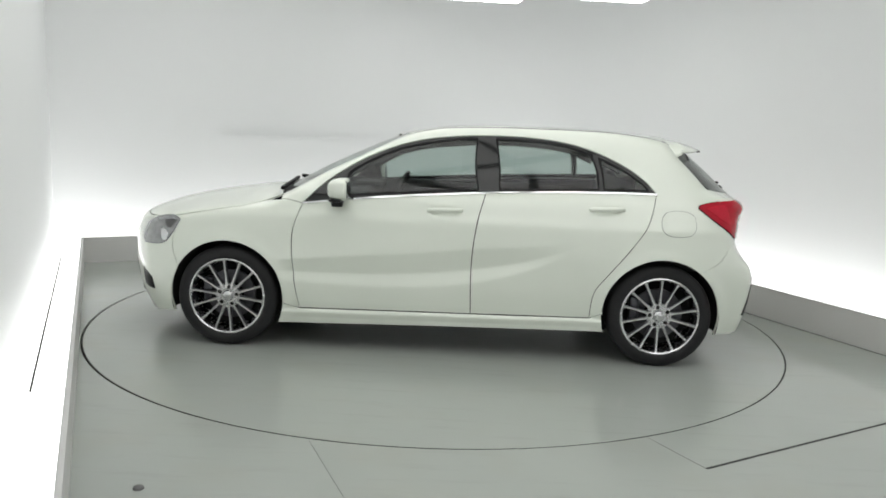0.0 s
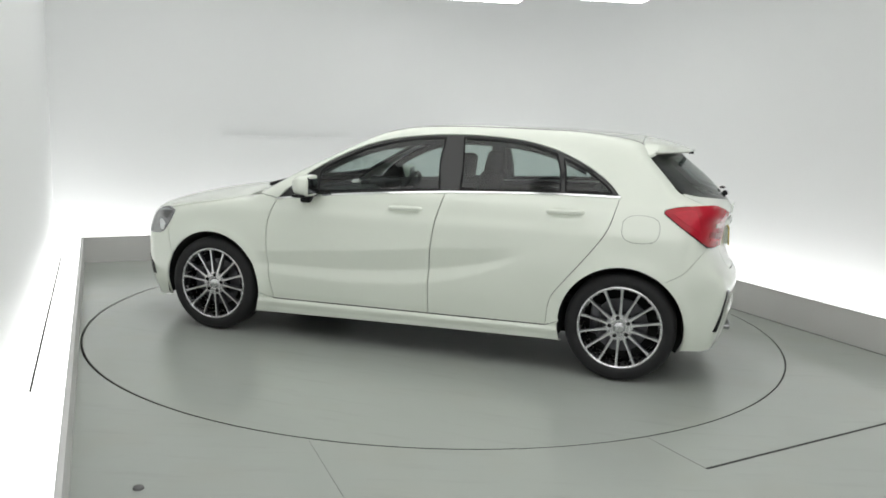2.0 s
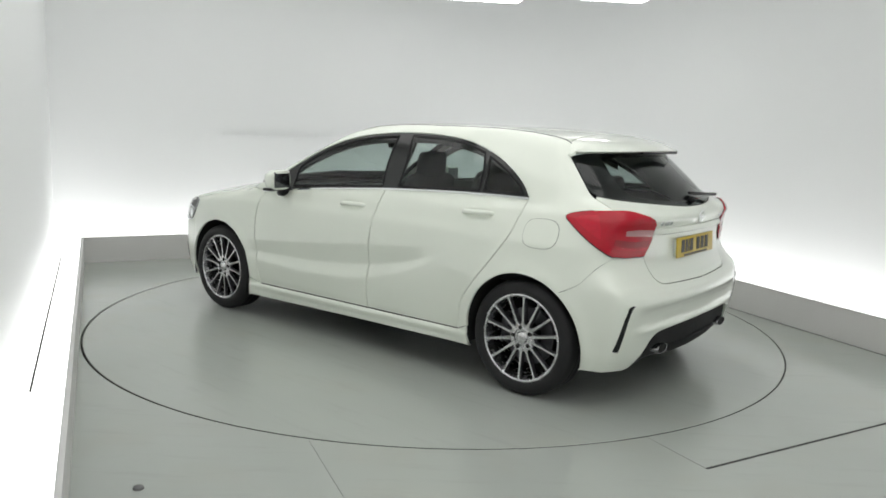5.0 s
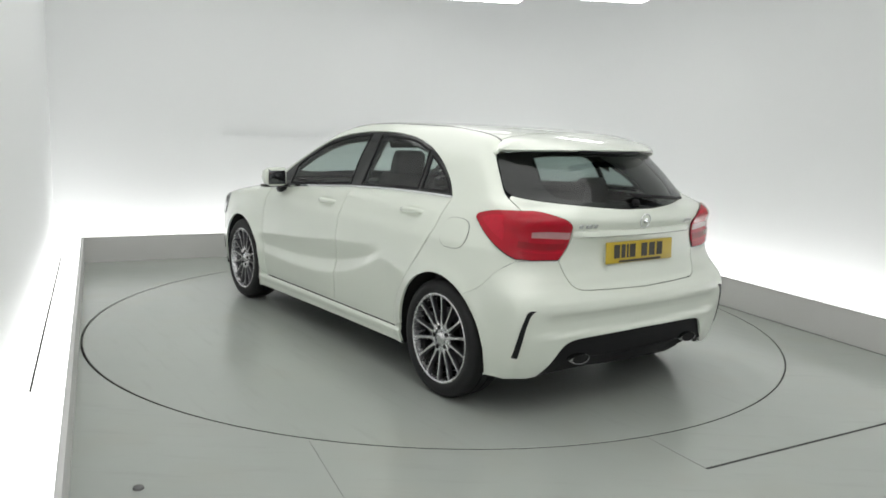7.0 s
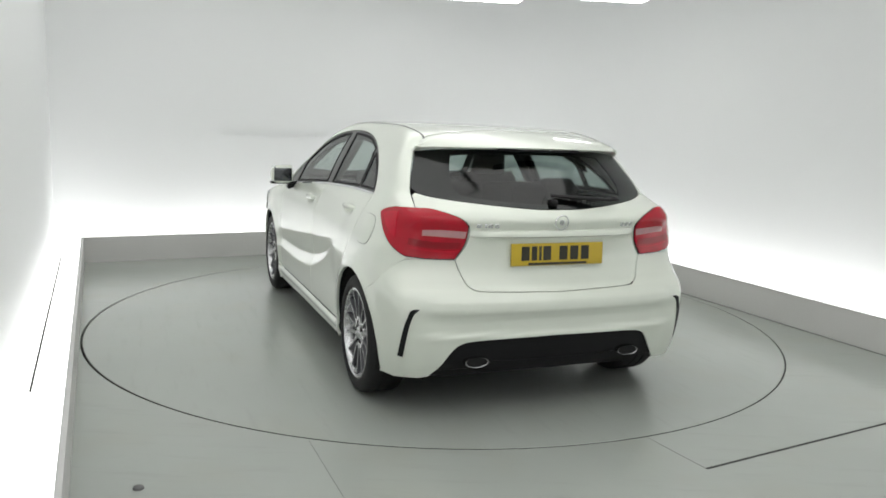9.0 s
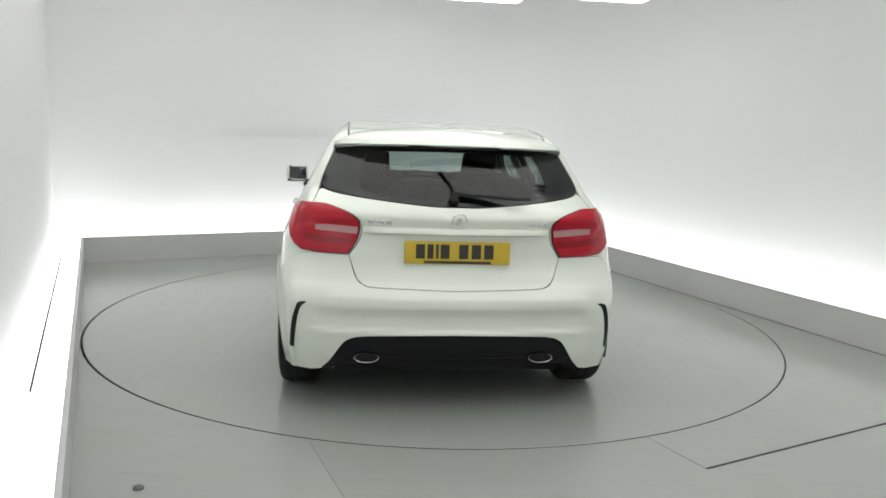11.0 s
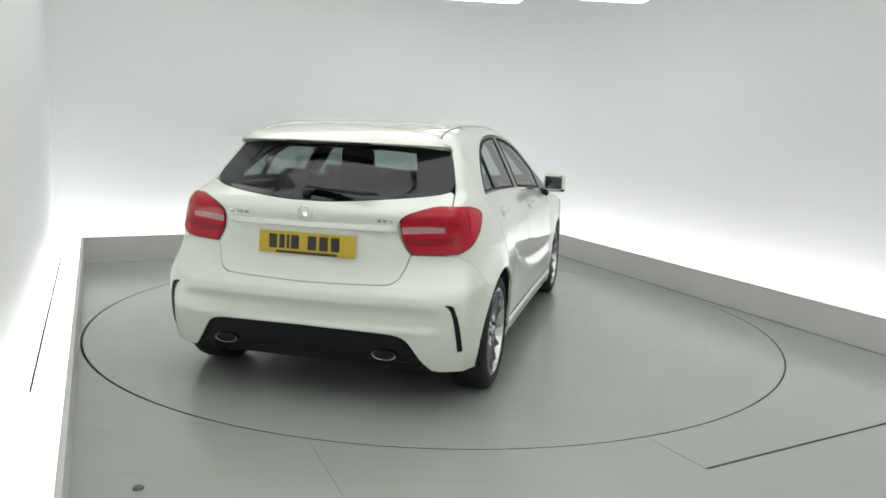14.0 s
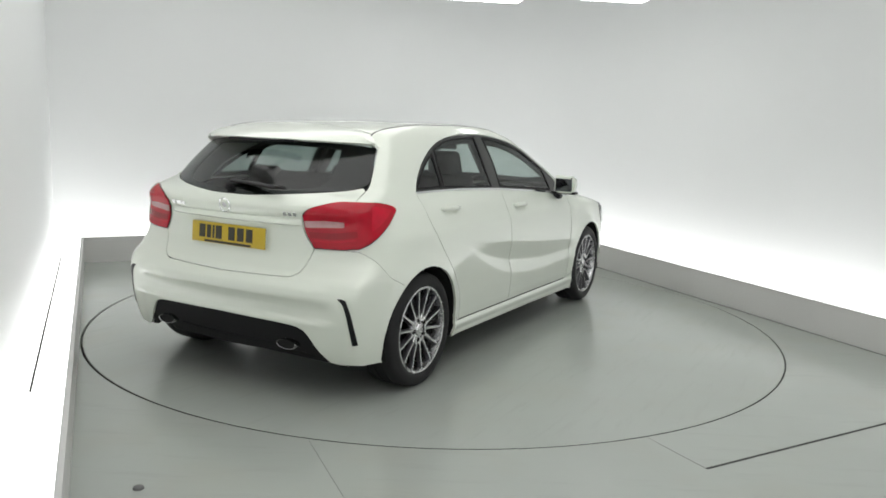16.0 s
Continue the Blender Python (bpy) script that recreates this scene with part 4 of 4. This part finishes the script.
spun(bm, [(RIM_R - .004, .095), (RIM_R + .008, .106), (RIM_R + .030, .112), (.286, .108), (.303, .100), (.313, .086), (TYRE_R, .066), (TYRE_R, .03), (TYRE_R - .005, .028), (TYRE_R - .005, .022), (TYRE_R, .02),
          (TYRE_R, -.02), (TYRE_R - .005, -.022), (TYRE_R - .005, -.028), (TYRE_R, -.03), (TYRE_R, -.066), (.310, -.09), (.29, -.107), (RIM_R + .01, -.105), (RIM_R - .004, -.095)], 72)
tyre_me = part("tyre", bm, RUBBER).data
bm = bmesh.new()
spun(bm, [(RIM_R + .004, .090), (RIM_R + .004, .102), (RIM_R - .003, .105), (RIM_R - .010, .100), (RIM_R - .012, .088), (RIM_R - .022, .06), (RIM_R - .026, -.09)], 72)
rim_me = part("rim", bm, ALLOY).data
bm = bmesh.new()
rows = []
for r, w, y, t in ((.048, .0145, .086, .036), (.085, .0095, .084, .034), (.14, .0074, .085, .03), (.19, .0074, .088, .028), (.215, .0088, .090, .026), (RIM_R - .006, .0125, .092, .022)):
    rows.append([bm.verts.new((sx * w * k, y + dy, r)) for sx, k, dy in ((-1, 1, -t), (-1, 1, -.004), (-1, .75, 0), (1, .75, 0), (1, 1, -.004), (1, 1, -t))])
for a, b in zip(rows, rows[1:]):
    for i in range(6):
        bm.faces.new((a[i], b[i], b[(i + 1) % 6], a[(i + 1) % 6]))
bm.faces.new(rows[0]); bm.faces.new(rows[-1])
bmesh.ops.recalc_face_normals(bm, faces=bm.faces)
spoke_ob = part("spoke", bm, ALLOY)
spoke_ob.data.materials.append(ALLOY_DARK)
for f in spoke_ob.data.polygons:
    f.material_index = 0 if f.normal.y > .55 else 1
spoke_me = spoke_ob.data
bm = bmesh.new()
spun(bm, [(.001, .092), (.024, .092), (.030, .088), (.034, .080), (.050, .080), (.076, .082), (.080, .074), (.080, .05), (.001, .05)], 40)
hub_me = part("hub", bm, ALLOY).data
bm = bmesh.new()
spun(bm, [(.001, .006), (.006, .006), (.011, .004), (.0115, -.004)], 14)
bolt_me = part("bolt", bm, LINER).data
bm = bmesh.new()
spun(bm, [(.08, .012), (.155, .012), (.157, .008), (.157, -.008), (.08, -.012)], 48)
disc_me = part("brake_disc", bm, STEEL).data
bm = bmesh.new()
block(bm, (.06, .07, .17), (.145, -.0, .02), bevel=.015)
cal_me = part("brake_caliper", bm, ALLOY_DARK).data
bm = bmesh.new()
spun(bm, [(RIM_R - .024, -.05), (.05, -.06), (.001, -.06)], 40)
back_me = part("wheel", bm, LINER).data
for ob in list(scene.objects):
    if ob.parent is None and ob.name.split(".")[0] in ("tyre", "rim", "spoke", "hub", "bolt", "brake_disc", "brake_caliper", "wheel"):
        bpy.data.objects.remove(ob)


def wheel(x, side, turn):
    w = new("wheel", back_me)
    w.parent = car
    tagged(w, "multi-spoke two-tone alloy wheel with a low black tyre")
    w.matrix_basis = Matrix.Translation((x, side * .772, HUB_Z)) @ pose(0, 0, 0, 0, 0, 0 if side > 0 else 180) @ pose(0, 0, 0, 0, turn, 0)
    for name, me in (("tyre", tyre_me), ("rim", rim_me), ("hub", hub_me), ("brake_disc", disc_me), ("brake_caliper", cal_me)):
        o = new(name, me)
        o.parent = w
        if name == "brake_caliper":
            o.matrix_basis = pose(0, 0, 0, 0, -turn, 0)
    for i in range(SPOKES):
        o = new("spoke", spoke_me)
        o.parent = w
        o.matrix_basis = pose(0, 0, 0, 0, 360 * (i + .5) / SPOKES, 0)
    for i in range(5):
        a = 2 * math.pi * (i + .25) / 5
        o = new("bolt", bolt_me)
        o.parent = w
        o.location = (.056 * math.cos(a), .083, .056 * math.sin(a))


for x, side, turn in ((AXLE, 1, -7.5), (-AXLE, 1, 12), (AXLE, -1, 7), (-AXLE, -1, 19)):
    wheel(x, side, turn)


# ---- inside the car ----
def seat(x, y, width):
    bm = bmesh.new()
    block(bm, (.50, width, .16), (x + .22, y, .48), (0, -8, 0), bevel=.05, segments=3)
    s = part("seat_base", bm, SEAT, car, "black cloth seat")
    bm = bmesh.new()
    block(bm, (.13, width * .98, .62), (x - .10, y, .82), (0, -18, 0), bevel=.05, segments=3, taper=.86)
    part("seat_back", bm, SEAT, s)
    return s


def headrest(x, y, z, s, w=.26):
    bm = bmesh.new()
    block(bm, (.09, w, .17), (x, y, z), (0, -10, 0), bevel=.035, segments=3, taper=.9)
    part("headrest", bm, SEAT, s)
    bm = bmesh.new()
    for k in (-.07, .07):
        block(bm, (.012, .012, .14), (x, y + k, z - .12), bevel=.003, segments=1)
    part("headrest_post", bm, CHROME, s)


for y in (.37, -.37):
    s = seat(-.08, y, .50)
    headrest(-.265, y, 1.175, s, .25)
s = seat(-.98, 0, 1.30)
for y in (.40, 0, -.40):
    headrest(-1.175, y, 1.06 if y else 1.03, s, .24)
bm = bmesh.new()
block(bm, (.48, 1.42, .22), (.80, 0, .84), (0, 6, 0), bevel=.06, segments=3)
block(bm, (.22, .36, .06), (.64, -.37, .965), bevel=.025, segments=3)
dash = part("dashboard", bm, MATT, car)
bm = bmesh.new()
spun(bm, [(.18 + .016 * math.cos(a), .016 * math.sin(a)) for a in np.linspace(0, 2 * math.pi, 11)[:-1]], 40, closed=True)
block(bm, (.14, .05, .11), bevel=.02)
block(bm, (.34, .02, .035), bevel=.008)
bmesh.ops.transform(bm, matrix=Matrix.Translation((.42, -.37, .90)) @ pose(0, 0, 0, 0, -25, 0) @ pose(0, 0, 0, 0, 0, 90), verts=bm.verts)
part("steering_wheel", bm, MATT, dash)
bm = bmesh.new()
block(bm, (.03, .24, .065), (.36, 0, 1.285), bevel=.014, segments=2)
block(bm, (.02, .02, .07), (.37, 0, 1.325), bevel=.004)
part("interior_mirror", bm, MATT, car, "black inside mirror under the roof")
bm = bmesh.new()
block(bm, (.70, 1.10, .04), (-1.50, 0, .93), bevel=.015)
block(bm, (2.6, 1.36, .05), (-.15, 0, .42), bevel=.01)
block(bm, (.08, 1.2, .5), (1.02, 0, .70), bevel=.02)
part("cabin_floor", bm, SEAT, car)
for side in (1, -1):
    bm = bmesh.new()
    block(bm, (1.86, .05, .55), (-.05, side * .755, .72), (side * 5, 0, 0), bevel=.02)
    block(bm, (.75, .08, .40), (-1.42, side * .70, .78), bevel=.03)
    block(bm, (.10, .03, .36), (-.245, side * .635, 1.19), (side * 30, 0, 0), bevel=.01)
    part("door_card", bm, SEAT, car)
# headlining under the roof skin
bm = bmesh.new()
rows = []
for x in np.linspace(-1.42, .24, 20):
    rows.append([bm.verts.new((x, y, float(TOP(x) - CROWN(x) * y * y) - .03)) for y in np.linspace(-.53, .53, 15)])
for a, b in zip(rows, rows[1:]):
    for i in range(14):
        bm.faces.new((a[i], b[i], b[i + 1], a[i + 1]))
part("headlining", bm, SEAT, car)

TURN_0, TURN_RATE, OFF_X, OFF_Y = 176.944, -7.2704, -.0801, .1504


def motions():
    """The turntable carries the car round at an even pace."""
    times = [i * .5 for i in range(33)]
    walk(turntable, [(t, pose(0, 0, 0, 0, 0, TURN_0 + TURN_RATE * t)) for t in times])
    walk(car, [(t, pose(0, 0, 0, 0, 0, TURN_0 + TURN_RATE * t) @ pose(OFF_X, OFF_Y, 0)) for t in times])


motions()
